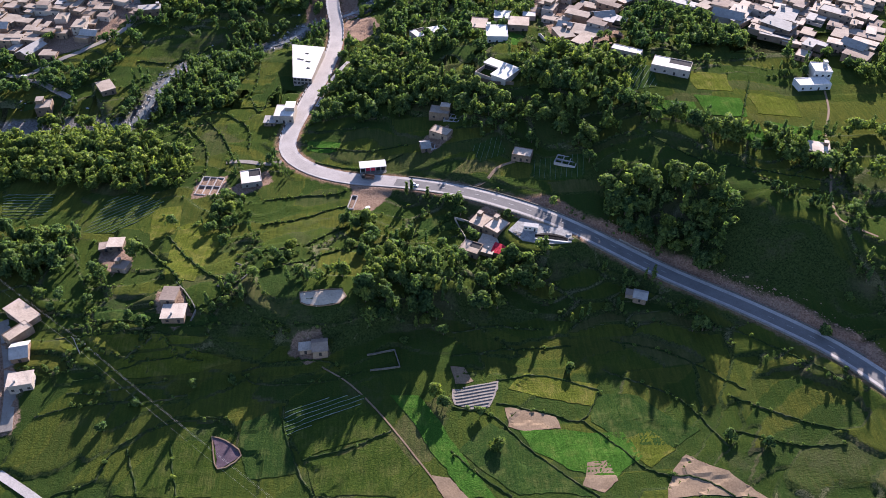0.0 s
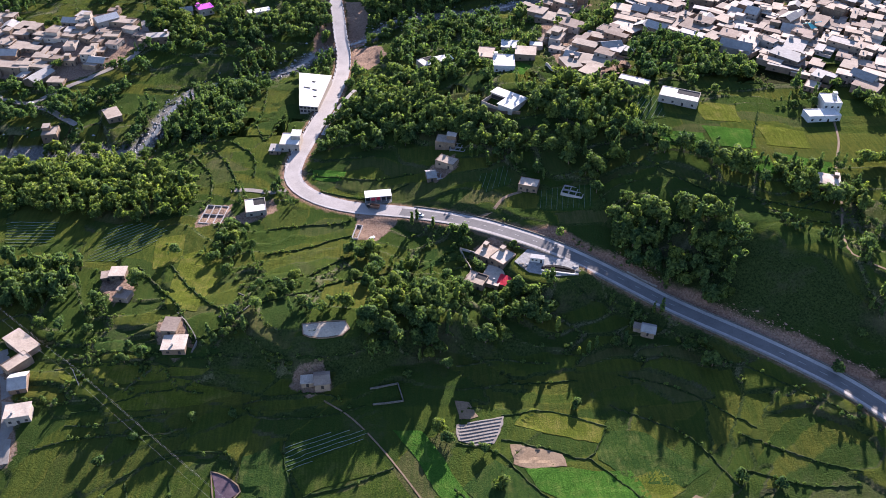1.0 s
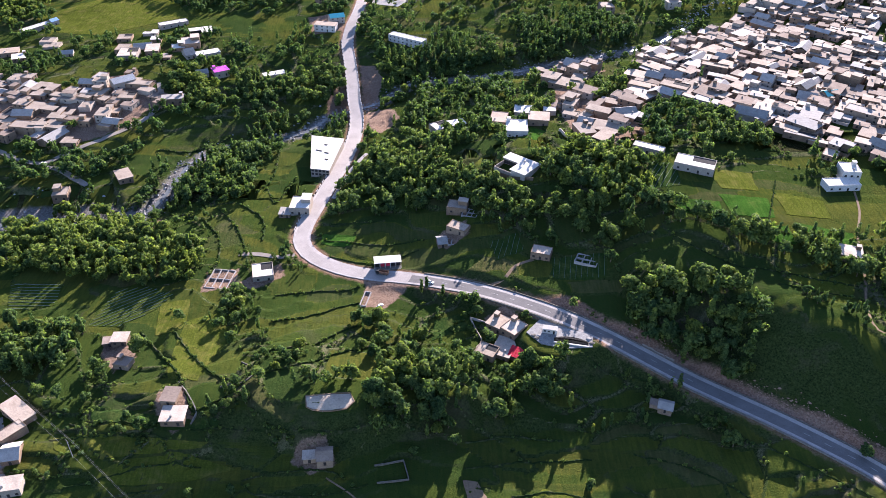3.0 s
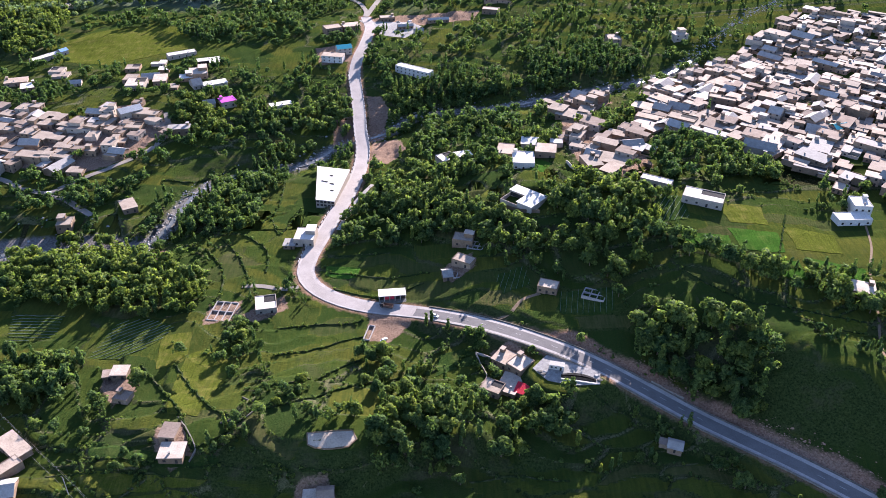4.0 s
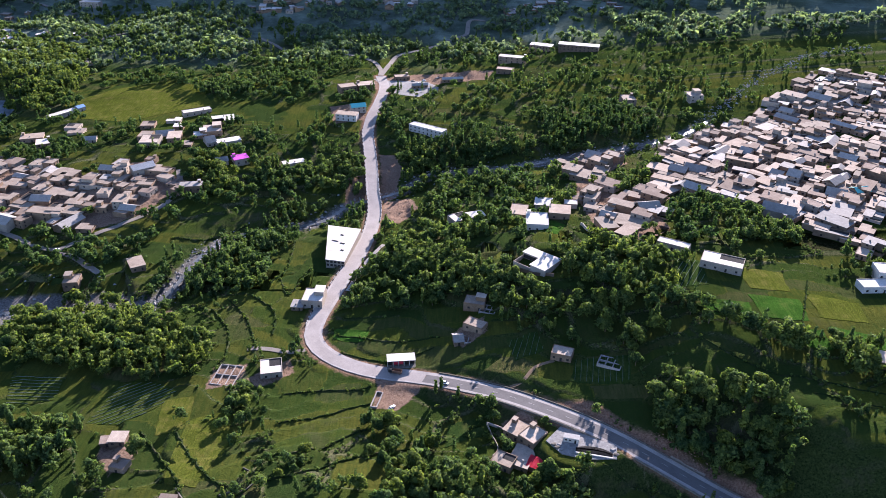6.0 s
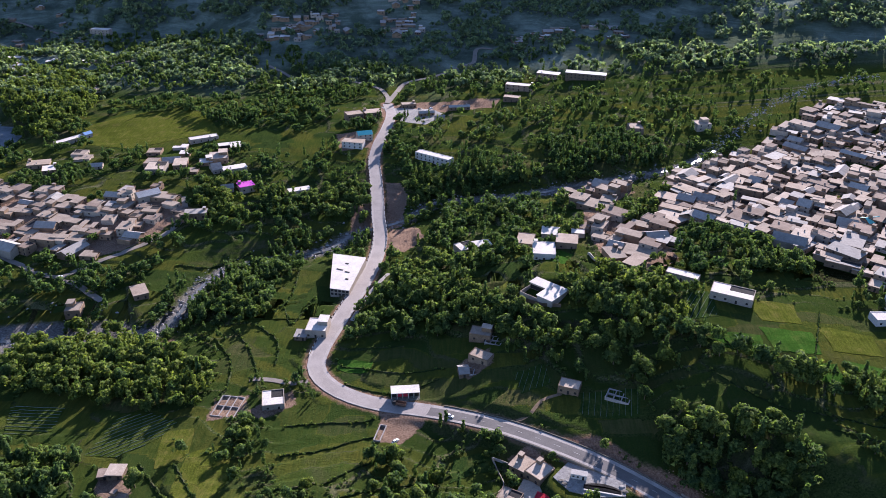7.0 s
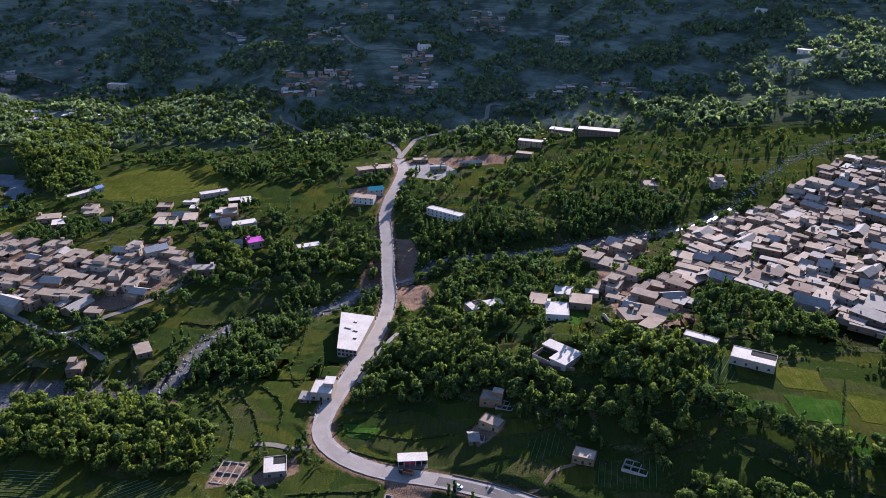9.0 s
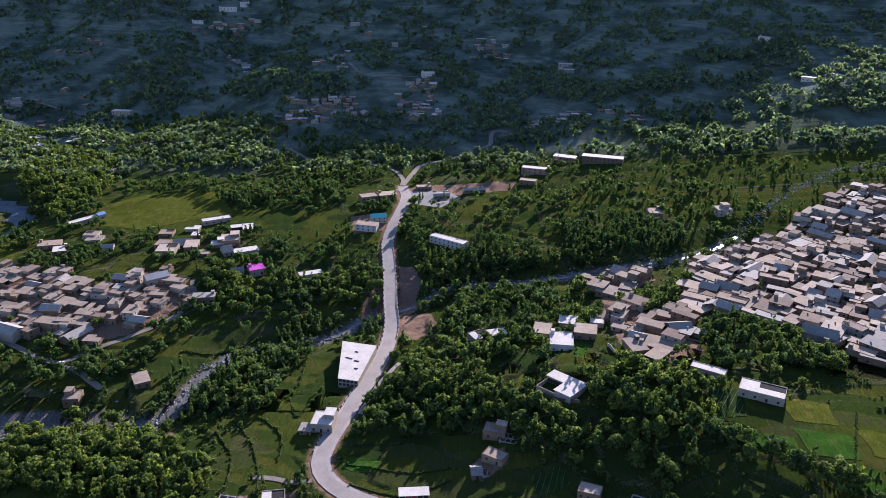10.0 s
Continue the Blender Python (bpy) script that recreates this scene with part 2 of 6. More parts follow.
def ramp_up(v, a, b):
    t = np.clip((v - a) / (b - a), 0, 1)
    return t * t * (3 - 2 * t)


def polyline_distance(x, y, line):
    """Distance to a line of (x, y) points, and how far along it (0 to 1)."""
    best, along = np.full(np.shape(x), 1e9), np.zeros(np.shape(x))
    n = len(line) - 1
    for i in range(n):
        (ax, ay), (bx, by) = line[i][:2], line[i + 1][:2]
        dx, dy = bx - ax, by - ay
        t = np.clip(((x - ax) * dx + (y - ay) * dy) / (dx * dx + dy * dy), 0, 1)
        d = np.hypot(x - ax - t * dx, y - ay - t * dy)
        near = d < best
        best, along = np.where(near, d, best), np.where(near, (i + t) / n, along)
    return best, along


def lumps(x, y, size, seed):
    """Smooth uneven waves between about -1 and 1."""
    rng = np.random.RandomState(seed)
    out = 0.0
    for k in range(7):
        a, p, q = rng.uniform(0, 6.283), rng.uniform(0, 6.283), rng.uniform(0.6, 1.7)
        out = out + np.sin((x * math.cos(a) + y * math.sin(a)) * 6.283 * q / size + p + 1.3 * np.sin((x * math.sin(a) - y * math.cos(a)) * 4 / size + p * 2))
    return out / 3.2


def land(x, y):
    """Height of the smooth land, without terraces, roads and the stream."""
    x, y = np.asarray(x, float), np.asarray(y, float)
    yc = 1500 + np.where(y > 1500, 0, y - 1500)
    z = -2 + 0.06 * np.clip(x, -600, 700) + 0.025 * yc
    for j, row in enumerate(HILLS):
        for i, h in enumerate(row):
            z = z + h * np.exp(-((x + 270 - 90 * i) ** 2 + (y - 200 - 92 * j) ** 2) / 7688)
    # the bank under the row of trees
    edge = y - 262 - 0.12 * (x + 40) - 4 * np.sin(x / 17)
    z = z + 14 * sig(edge / (4 + 8 * sig((-97 - x) / 8))) * np.exp(-(np.maximum(edge, 0) / 55) ** 2) * sig((x + 135) / 12) * sig((62 - x) / 16)
    # the steep side of the plateau above the road
    edge = y - 372 + 0.62 * np.clip(x, 0, 260) + 4 * np.sin(x / 31)
    cliff = np.minimum(20 * sig(edge / 9), 14) * np.exp(-(np.maximum(edge - 10, 0) / 60) ** 2) + 7 * sig((edge - 88) / 16) * np.exp(-(np.maximum(edge - 115, 0) / 80) ** 2)
    rise = ramp_up(edge, 6, 58) * (13 - 6 * ramp_up(edge, 60, 95)) * np.exp(-(np.maximum(edge - 115, 0) / 80) ** 2)
    east = sig((x - 110) / 8)
    z = z + (cliff * (1 - east) + rise * east) * sig((x - 20) / 16)
    # the mountain beyond the valley, which keeps the sun from its own foot
    far = np.maximum(y - 1150 + 0.25 * np.abs(x) * np.where(x > 0, 1.0, 0.1), 0)
    crest = 0.87 - 0.30 * sig((x - 900) / 80) - 0.25 * sig((380 - x) / 90)
    z = z + 0.22 * far ** 2 / (far + 420) + crest * 0.335 * 60 * np.logaddexp(0, (y - 1780 - 30 * np.sin(x / 260)) / 60) * sig((2900 - y) / 60)
    z = z + 335 * crest * sig((y - 2900) / 60)
    spread = sig((y - 1050) / 120)
    z = z + spread * (20 * lumps(x, y, 620, 3) + 9 * lumps(x, y, 240, 4) + 5.0 * lumps(x, y, 90, 5))
    # the spur over the town
    z = z + 70 * np.exp(-((x - 640 - 0.10 * (y - 1200)) / 150) ** 2) * sig((y - 980) / 90) * sig((1750 - y) / 80)
    return z


def smooth_line(points, step):
    """The points of a rounded line through the given points, a step apart."""
    pts = [Vector((*p[:2], 0)) for p in points]
    pts = [2 * pts[0] - pts[1]] + pts + [2 * pts[-1] - pts[-2]]
    out = []
    for i in range(1, len(pts) - 2):
        a, b, c, d = pts[i - 1:i + 3]
        n = max(1, int((c - b).length / step))
        for k in range(n):
            t = k / n
            out.append(0.5 * (2 * b + (c - a) * t + (2 * a - 5 * b + 4 * c - d) * t * t + (3 * b - a - 3 * c + d) * t ** 3))
    out.append(pts[-2])
    return [(p.x, p.y) for p in out]


ROAD = smooth_line((
    (222, 190), (208.0, 214.6), (194.4, 234.6), (180.0, 250.4), (160.3, 270.3), (138.2, 289.6), (113.5, 308.7), (86.4, 326.1), (57.9, 342.5),
    (28.1, 360.2), (-3.7, 375.1), (-20.1, 379.5), (-36.8, 385.2), (-52.3, 393.8), (-64.4, 405.4), (-70.5, 419.4), (-70.0, 436.8),
    (-66.0, 456.9), (-60.0, 486.4), (-53.3, 520.6), (-48.8, 559.6), (-48.6, 594.4), (-52.9, 626.7), (-57.0, 663.0), (-61.2, 695.4),
    (-65.8, 730.3), (-65.1, 765.0), (-60.8, 800.6), (-59.2, 847.8), (-66.3, 888.7)), 6.0)
STREAM = smooth_line((
    (-420, 470), (-340, 462), (-265.4, 466.7), (-242.6, 465.8), (-219.9, 465.7), (-188.7, 461.4), (-177.5, 476.1), (-173.2, 493.6), (-171.0, 515.4), (-167.1, 534.6),
    (-158.1, 551.9), (-125, 572), (-86.9, 590), (-72.9, 612), (-31.2, 632), (-9.9, 653.6), (17.5, 658.1), (53.8, 654.5), (85.7, 658.2),
    (201.3, 691.1), (261.8, 752.3), (295.5, 794.0), (335.1, 831.0), (381.9, 867.2), (430, 880), (520, 930)), 10.0)


def eased(values, n):
    v = np.pad(np.asarray(values, float), n, mode="edge")
    k = np.hanning(2 * n + 1)
    return np.convolve(v, k / k.sum(), "valid")


RIVER = smooth_line(((-700, 930), (-640, 915), (-577, 908), (-528, 900), (-487, 872), (-460, 817), (-480, 750), (-540, 690), (-600, 600)), 12.0)
rx, ry = np.array(ROAD).T
ROAD_Z = eased(land(rx, ry), 9)
GAP = (np.abs(ry - 655) < 62)          # where the road is a bridge
ROAD_Z = np.where(GAP, np.interp(ry, (590, 720), (ROAD_Z[np.argmin(abs(ry - 590))], ROAD_Z[np.argmin(abs(ry - 720))])), ROAD_Z)
ROAD_Z = eased(ROAD_Z, 4)
sx, sy = np.array(STREAM).T
STREAM_Z = eased(land(sx, sy), 5) - 5.5
RIVER_Z = float(land(*np.array(RIVER).T).min()) - 2.0


def fields(x, y):
    """The patchwork of terraced fields: for each place the level of its field, how near the field's edge is (0 on it), and two numbers of the field's own."""
    wx, wy = 14 * lumps(x, y, 150, 21) + 2.5 * lumps(x, y, 37, 22), 11 * lumps(x, y, 130, 23) + 2.2 * lumps(x, y, 41, 24)
    L, W = 38.0, 12.5
    turn = np.where(y < 238, 0.55, -0.12)
    c, s = np.cos(turn), np.sin(turn)
    px, py = x + wx, y + wy
    u, v = (px * c + py * s) / L, (-px * s + py * c) / W
    iu, iv = np.floor(u), np.floor(v)
    d1, d2 = np.full(np.shape(x), 9.0), np.full(np.shape(x), 9.0)
    su, sv, ku, kv = (np.zeros(np.shape(x)) for _ in range(4))
    for du in (-1, 0, 1):
        for dv in (-1, 0, 1):
            a, b = iu + du, iv + dv
            h1, h2 = np.modf(np.abs(np.sin(a * 127.1 + b * 311.7) * 43758.5453))[0], np.modf(np.abs(np.sin(a * 269.5 + b * 183.3) * 43758.5453))[0]
            qu, qv = a + 0.15 + 0.7 * h1, b + 0.15 + 0.7 * h2
            d = np.hypot(u - qu, (v - qv) * 1.0)
            near = d < d1
            d2 = np.where(near, d1, np.minimum(d2, d))
            d1 = np.where(near, d, d1)
            su, sv, ku, kv = np.where(near, qu, su), np.where(near, qv, sv), np.where(near, h1, ku), np.where(near, h2, kv)
    fx, fy = su * L * c - sv * W * s, su * L * s + sv * W * c
    return land(fx - wx, fy - wy), (d2 - d1) * W * 0.62, np.modf(ku * 7.31 + kv * 3.7)[0], kv


# fields and slopes where no tree stands
CLEAR = (((-115, 460), (-109, 515), (-89, 582), (-77, 523), (-82, 459), (-83, 408), (-116, 408), (-130, 439)), ((-81, 391), (-36, 377), (-30, 345), (-42, 325), (-67, 311), (-75, 339), (-82, 374)),
         ((-143, 335), (-119, 341), (-98, 325), (-87, 305), (-89, 290), (-99, 272), (-112, 300), (-132, 320)), ((-245, 395), (-143, 373), (-135, 355), (-141, 337), (-181, 344), (-223, 352)),
         ((143, 430), (224, 441), (255, 418), (240, 376), (199, 385), (166, 396)), ((137, 390), (160, 364), (184, 349), (191, 317), (212, 306), (215, 240), (190, 257), (170, 271), (156, 292), (178, 308), (166, 340), (143, 356), (131, 366)),
         ((-56, 407), (-55, 441), (-20, 437), (4, 410), (-5, 387), (-50, 390)), ((-390, 876), (-284, 870), (-228, 819), (-126, 788), (-116, 736), (-209, 761), (-246, 739), (-318, 779), (-353, 782)),
         ((-197, 568), (-143, 590), (-127, 601), (-144, 562), (-174, 534), (-211, 525)), ((-13, 437), (10, 432), (60, 392), (100, 372), (108, 350), (108, 330), (71, 351), (38, 370), (1, 381)),
         ((-56, 282), (-22, 284), (-18, 266), (-22, 260), (-54, 262)), ((230, 172), (-200, 172), (-160, 240), (-60, 250), (0, 252), (60, 262), (110, 262), (150, 240), (230, 182)))


def within_outline(x, y, poly):
    hit = np.zeros(np.shape(x), bool)
    j = len(poly) - 1
    for i in range(len(poly)):
        (ax, ay), (bx, by) = poly[i], poly[j]
        if ay != by:
            hit ^= ((ay > y) != (by > y)) & (x < (bx - ax) * (y - ay) / (by - ay) + ax)
        j = i
    return hit


def calm(x, y):
    """1 inside the fields whose banks are built one by one, 0 outside."""
    out = np.zeros(np.shape(x))
    for poly in CLEAR:
        d, _ = polyline_distance(x, y, poly + poly[:1])
        out = np.maximum(out, np.clip(0.5 + np.where(within_outline(x, y, poly), d, -d) / 8, 0, 1))
    return out


def ground_height(x, y, more=False):
    """Height of the finished ground: terraces, the stream's bed and the road's bench cut into the land."""
    x, y = np.asarray(x, float), np.asarray(y, float)
    z = land(x, y)
    level, edge, one, two = fields(x, y)
    quiet = calm(x, y)
    edge = edge + 6 * quiet
    near = (1 - ramp_up(y, 900, 1100)) * (1 - 0.6 * quiet)
    z = z + np.clip((level - z) * 0.75, -1.1, 1.1) * near * ramp_up(edge, 0.0, 0.9) * (1 - 0.6 * sig((x - 120) / 20) * sig((y - 330) / 15))
    z = z + 0.3 * (1 - ramp_up(edge, 0.2, 1.0)) * near + 0.12 * lumps(x, y, 14, 31)
    ds, s = polyline_distance(x, y, STREAM)
    bed = np.interp(s * (len(STREAM) - 1), np.arange(len(STREAM)), STREAM_Z)
    z = z + (bed + 0.5 * lumps(x, y, 9, 12) - z) * (1 - ramp_up(ds, 5, 34))
    dw, s = polyline_distance(x, y, RIVER)
    z = z + (RIVER_Z - 1.5 - z) * (1 - ramp_up(dw, 10, 40))
    dr, s = polyline_distance(x, y, ROAD)
    k = s * (len(ROAD) - 1)
    bench = np.interp(k, np.arange(len(ROAD)), ROAD_Z) - 0.25
    on_land = 1 - np.interp(k, np.arange(len(ROAD)), eased(GAP.astype(float), 1))
    z = z + (bench - z) * (1 - ramp_up(dr, 6.3, 13)) * on_land
    fill = np.hypot(x - 72, (y - 319) * 1.25)
    level = float(ROAD_Z[int(np.argmin(np.hypot(rx - 80, ry - 330)))]) - 0.45
    z = z + (level - z) * (1 - ramp_up(fill, 17, 30)) * ramp_up(dr, 3, 9)
    return (z, edge, one, two, ds, dr) if more else z


def part(name, bm, mat, parent=None, label=""):
    """Links a bmesh as one mesh, under a thing or a part."""
    me = bpy.data.meshes.new(name)
    bm.to_mesh(me)
    bm.free()
    me.materials.append(mat)
    ob = new(name, me)
    ob.parent = parent
    return tagged(ob, label)


def mesh_object(name, verts, faces, mat, parent=None, smooth=False, normals=None):
    me = bpy.data.meshes.new(name)
    verts, faces = np.asarray(verts, np.float32), np.asarray(faces, np.int32)
    n = faces.shape[1]
    me.vertices.add(len(verts))
    me.vertices.foreach_set("co", verts.ravel())
    me.loops.add(faces.size)
    me.loops.foreach_set("vertex_index", faces.ravel())
    me.polygons.add(len(faces))
    me.polygons.foreach_set("loop_start", np.arange(0, faces.size, n, dtype=np.int32))
    me.polygons.foreach_set("loop_total", np.full(len(faces), n, np.int32))
    me.polygons.foreach_set("use_smooth", np.full(len(faces), smooth, bool))
    me.update()
    me.validate()
    if normals is not None:
        me.attributes.new("custom_normal", "FLOAT_VECTOR", "POINT").data.foreach_set("vector", np.asarray(normals, np.float32).ravel())
        me.update()
    me.materials.append(mat)
    ob = new(name, me)
    ob.parent = parent
    return ob


def spaced(dense_a, dense_b, step, far_a, far_b, grow=1.12):
    mid = list(np.arange(dense_a, dense_b + 0.1, step))
    for sign, end in ((-1, far_a), (1, far_b)):
        s, v = step, mid[0] if sign < 0 else mid[-1]
        while (v - end) * sign < 0:
            s *= grow
            v += sign * s
            mid.append(v)
    return np.array(sorted(mid))


# outlines of trodden, dusty or dug ground: villages, yards, road cuts, river banks
TOWN = ((179, 640), (214, 689), (267, 721), (316, 764), (356, 802), (383, 817), (440, 800), (470, 740), (300, 450), (275, 462), (246, 470), (238, 506), (214, 537), (195, 553), (163, 565))
TOWN_EDGE = ((98, 655), (150, 673), (153, 629), (126, 606), (128, 566), (159, 563), (151, 522), (156, 477), (126, 478), (104, 501), (101, 560), (106, 604), (97, 633))
RIVERSIDE = ((-440, 690), (-376, 680), (-326, 668), (-309, 643), (-279, 641), (-270, 660), (-246, 666), (-218, 640), (-196, 626), (-216, 600), (-220, 584), (-238, 566), (-256, 556), (-298, 565), (-360, 566), (-430, 600))
BARE = (TOWN, TOWN_EDGE, RIVERSIDE,
        ((-53, 690), (-38, 688), (-29, 664), (-33, 640), (-31, 622), (-46, 616)), ((-45, 618), (-22, 618), (-13, 586), (-27, 564), (-41, 563)), ((-78, 648), (-62, 665), (-54, 608), (-75, 608)),
        ((-179.1, 445.4), (-166.3, 458.6), (-160.1, 448.7), (-166.8, 437.5)), ((115.5, 316.4), (124.1, 317.6), (130.5, 307.1), (127, 301), (116, 309)),
        ((143, 288), (162, 284), (190, 259), (182, 250), (159, 271)), ((185, 254), (215, 231), (211, 222), (198, 236)),
        ((-200, 268), (-186, 268), (-176, 247), (-166, 223), (-168, 213), (-181, 213)), ((34, 338), (46, 344), (58, 330), (52, 322), (40, 326)),
        ((-122, 286), (-106, 288), (-98, 266), (-106, 258), (-116, 266)), ((-163.3, 334.4), (-148.9, 334.1), (-137.6, 315.4), (-147.0, 302.0), (-158.8, 317.3)),
        ((-52, 258), (-38, 259), (-33, 247), (-44, 242), (-56, 248)), ((10, 412), (30.3, 422.7), (32.4, 407.4), (16, 394)),
        ((-30.3, 377.5), (-6, 374), (-4, 366), (-17, 350), (-31, 352)), ((-101.8, 378.5), (-79.2, 397.9), (-73.4, 383.1), (-91.8, 368.9)), ((-121.0, 391.2), (-101.3, 392.0), (-100.9, 372.8), (-121.2, 367.4)),
        ((-95, 860), (-30, 900), (60, 890), (50, 860), (-20, 850), (-55, 830)), ((-110, 790), (-72, 800), (-70, 755), (-100, 745)))


def bare_ground(x, y):
    out = np.zeros(np.shape(x))
    for poly in BARE:
        d, _ = polyline_distance(x, y, poly + poly[:1])
        out = np.maximum(out, np.clip(0.5 + np.where(within_outline(x, y, poly), d, -d) / 5, 0, 1))
    return out


gx = spaced(-235, 235, 1.4, -3800, 3800, 1.09)
gy = np.concatenate([spaced(178, 470, 1.35, -1500, 470, 1.09), spaced(472, 700, 2.0, 472, 4600, 1.03)])
GX, GY = np.meshgrid(gx, gy)
GZ, EDGE, ONE, TWO, TO_STREAM, TO_ROAD = ground_height(GX.ravel(), GY.ravel(), True)
n, m = len(gy), len(gx)
idx = np.arange(n * m).reshape(n, m)
quads = np.stack([idx[:-1, :-1], idx[:-1, 1:], idx[1:, 1:], idx[1:, :-1]], -1).reshape(-1, 4)
ground = mesh_object("ground", np.stack([GX.ravel(), GY.ravel(), GZ], -1), quads, GROUND, smooth=True)
tagged(ground, "terraced green valley fields with weedy banks", "ground", kind="structure")
# bare earth of the cut bank on the uphill side
uphill = GY.ravel() - np.interp(GX.ravel(), rx[::-1][np.argsort(rx[::-1])], ry[::-1][np.argsort(rx[::-1])])
CUT = 6.5 * ramp_up(GX.ravel(), 55, 80) * ramp_up(uphill, 2, 6) * (0.75 + 0.35 * lumps(GX.ravel(), GY.ravel(), 45, 88))
for key, values in (("field_edge", EDGE), ("crop", ONE), ("stream", TO_STREAM - 9 * sig((-195 - GX.ravel()) / 6)), ("road_side", TO_ROAD - CUT), ("bare", bare_ground(GX.ravel(), GY.ravel())),
                    # where the ground turns to the haze-paled far scrub
                    ("hazed_scrub", ramp_up(GY.ravel() + 60 * lumps(GX.ravel(), GY.ravel(), 200, 77), 930, 1080))):
    ground.data.attributes.new(key, "FLOAT", "POINT").data.foreach_set("value", np.asarray(values, np.float32))


def on_grid(values, x, y):
    """A value of the ground between its grid lines."""
    x, y = np.asarray(x, float), np.asarray(y, float)
    i, j = np.clip(np.searchsorted(gx, x) - 1, 0, m - 2), np.clip(np.searchsorted(gy, y) - 1, 0, n - 2)
    a, b = (x - gx[i]) / (gx[i + 1] - gx[i]), (y - gy[j]) / (gy[j + 1] - gy[j])
    v = np.asarray(values).reshape(n, m)
    return v[j, i] * (1 - a) * (1 - b) + v[j, i + 1] * a * (1 - b) + v[j + 1, i] * (1 - a) * b + v[j + 1, i + 1] * a * b


def height(x, y):
    return float(on_grid(GZ, x, y))


def ribbon(name, line, zs, a, b, lift, mat, parent=None, thick=0.4):
    """A strip along a line, from a to b metres to its right, with a thickness."""
    pts = np.array(line)
    d = np.gradient(pts, axis=0)
    d /= np.linalg.norm(d, axis=1)[:, None]
    right = np.stack([d[:, 1], -d[:, 0]], -1)
    L, R = pts + right * a, pts + right * b
    n = len(pts)
    z = np.asarray(zs) + lift
    v = np.concatenate([np.c_[L, z], np.c_[R, z], np.c_[L, z - thick], np.c_[R, z - thick]])
    i = np.arange(n - 1)
    f = np.concatenate([np.stack([p, q, q + 1, p + 1], -1) for p, q in ((i, i + n), (i + n, i + 3 * n), (i + 2 * n, i))])
    return mesh_object(name, v, f, mat, parent)


def stretch_of(a, b):
    return ROAD[a:b], ROAD_Z[a:b]


BEND = int(np.argmin(np.hypot(rx + 5, ry - 376)))
road = tagged(new("road"), "two-lane valley road, dark asphalt and then dusty grey concrete", "road", kind="structure")
ribbon("asphalt", *stretch_of(0, BEND + 1), -3.3, 3.3, 0.06, ASPHALT, road)
ribbon("dusty_roadway", *stretch_of(BEND, len(ROAD)), -3.6, 3.6, 0.05, DUSTY, road)
ribbon("shoulder", ROAD, ROAD_Z, -5.0, -3.3, 0.04, SHOULDER, road)
ribbon("shoulder", ROAD, ROAD_Z, 3.3, 5.6, 0.04, SHOULDER, road)
marks = smooth_line(ROAD[:BEND], 1.0)
mark_z = np.interp(np.linspace(0, 1, len(marks)), np.linspace(0, 1, BEND), ROAD_Z[:BEND])
for k in range(4, len(marks) - 4, 9):
    ribbon("lane_mark", marks[k:k + 4], mark_z[k:k + 4], -0.06, 0.06, 0.075, PAINT, road, 0.01)


# ---- houses ----
BUILT = []         # places that trees keep clear of: x, y, radius
HOUSES = [0]
STUFF_HOUSES = {}


def add_box(bm, x0, y0, z0, x1, y1, z1):
    vs = [bm.verts.new(v) for v in ((x0, y0, z0), (x1, y0, z0), (x1, y1, z0), (x0, y1, z0), (x0, y0, z1), (x1, y0, z1), (x1, y1, z1), (x0, y1, z1))]
    for f in ((0, 3, 2, 1), (4, 5, 6, 7), (0, 1, 5, 4), (1, 2, 6, 5), (2, 3, 7, 6), (3, 0, 4, 7)):
        bm.faces.new([vs[i] for i in f])


def box_part(name, parent, mat, *boxes, label=""):
    bm = bmesh.new()
    for b in boxes:
        add_box(bm, *b)
    return part(name, bm, mat, parent, label)


def gable(bm, x0, y0, z0, x1, y1, rise, over=0.4, thick=0.12):
    """Two sloping sheets with the ridge along x, and the gable ends."""
    ym = (y0 + y1) / 2
    for a, b in ((y0 - over, ym), (y1 + over, ym)):
        za = z0 - rise * over / (ym - y0)
        v = [bm.verts.new(p) for p in ((x0 - over, a, za), (x1 + over, a, za), (x1 + over, b, z0 + rise), (x0 - over, b, z0 + rise),
                                       (x0 - over, a, za + thick), (x1 + over, a, za + thick), (x1 + over, b, z0 + rise + thick), (x0 - over, b, z0 + rise + thick))]
        for f in ((0, 1, 2, 3), (4, 5, 6, 7), (0, 1, 5, 4), (1, 2, 6, 5), (3, 0, 4, 7)):
            bm.faces.new([v[i] for i in f])


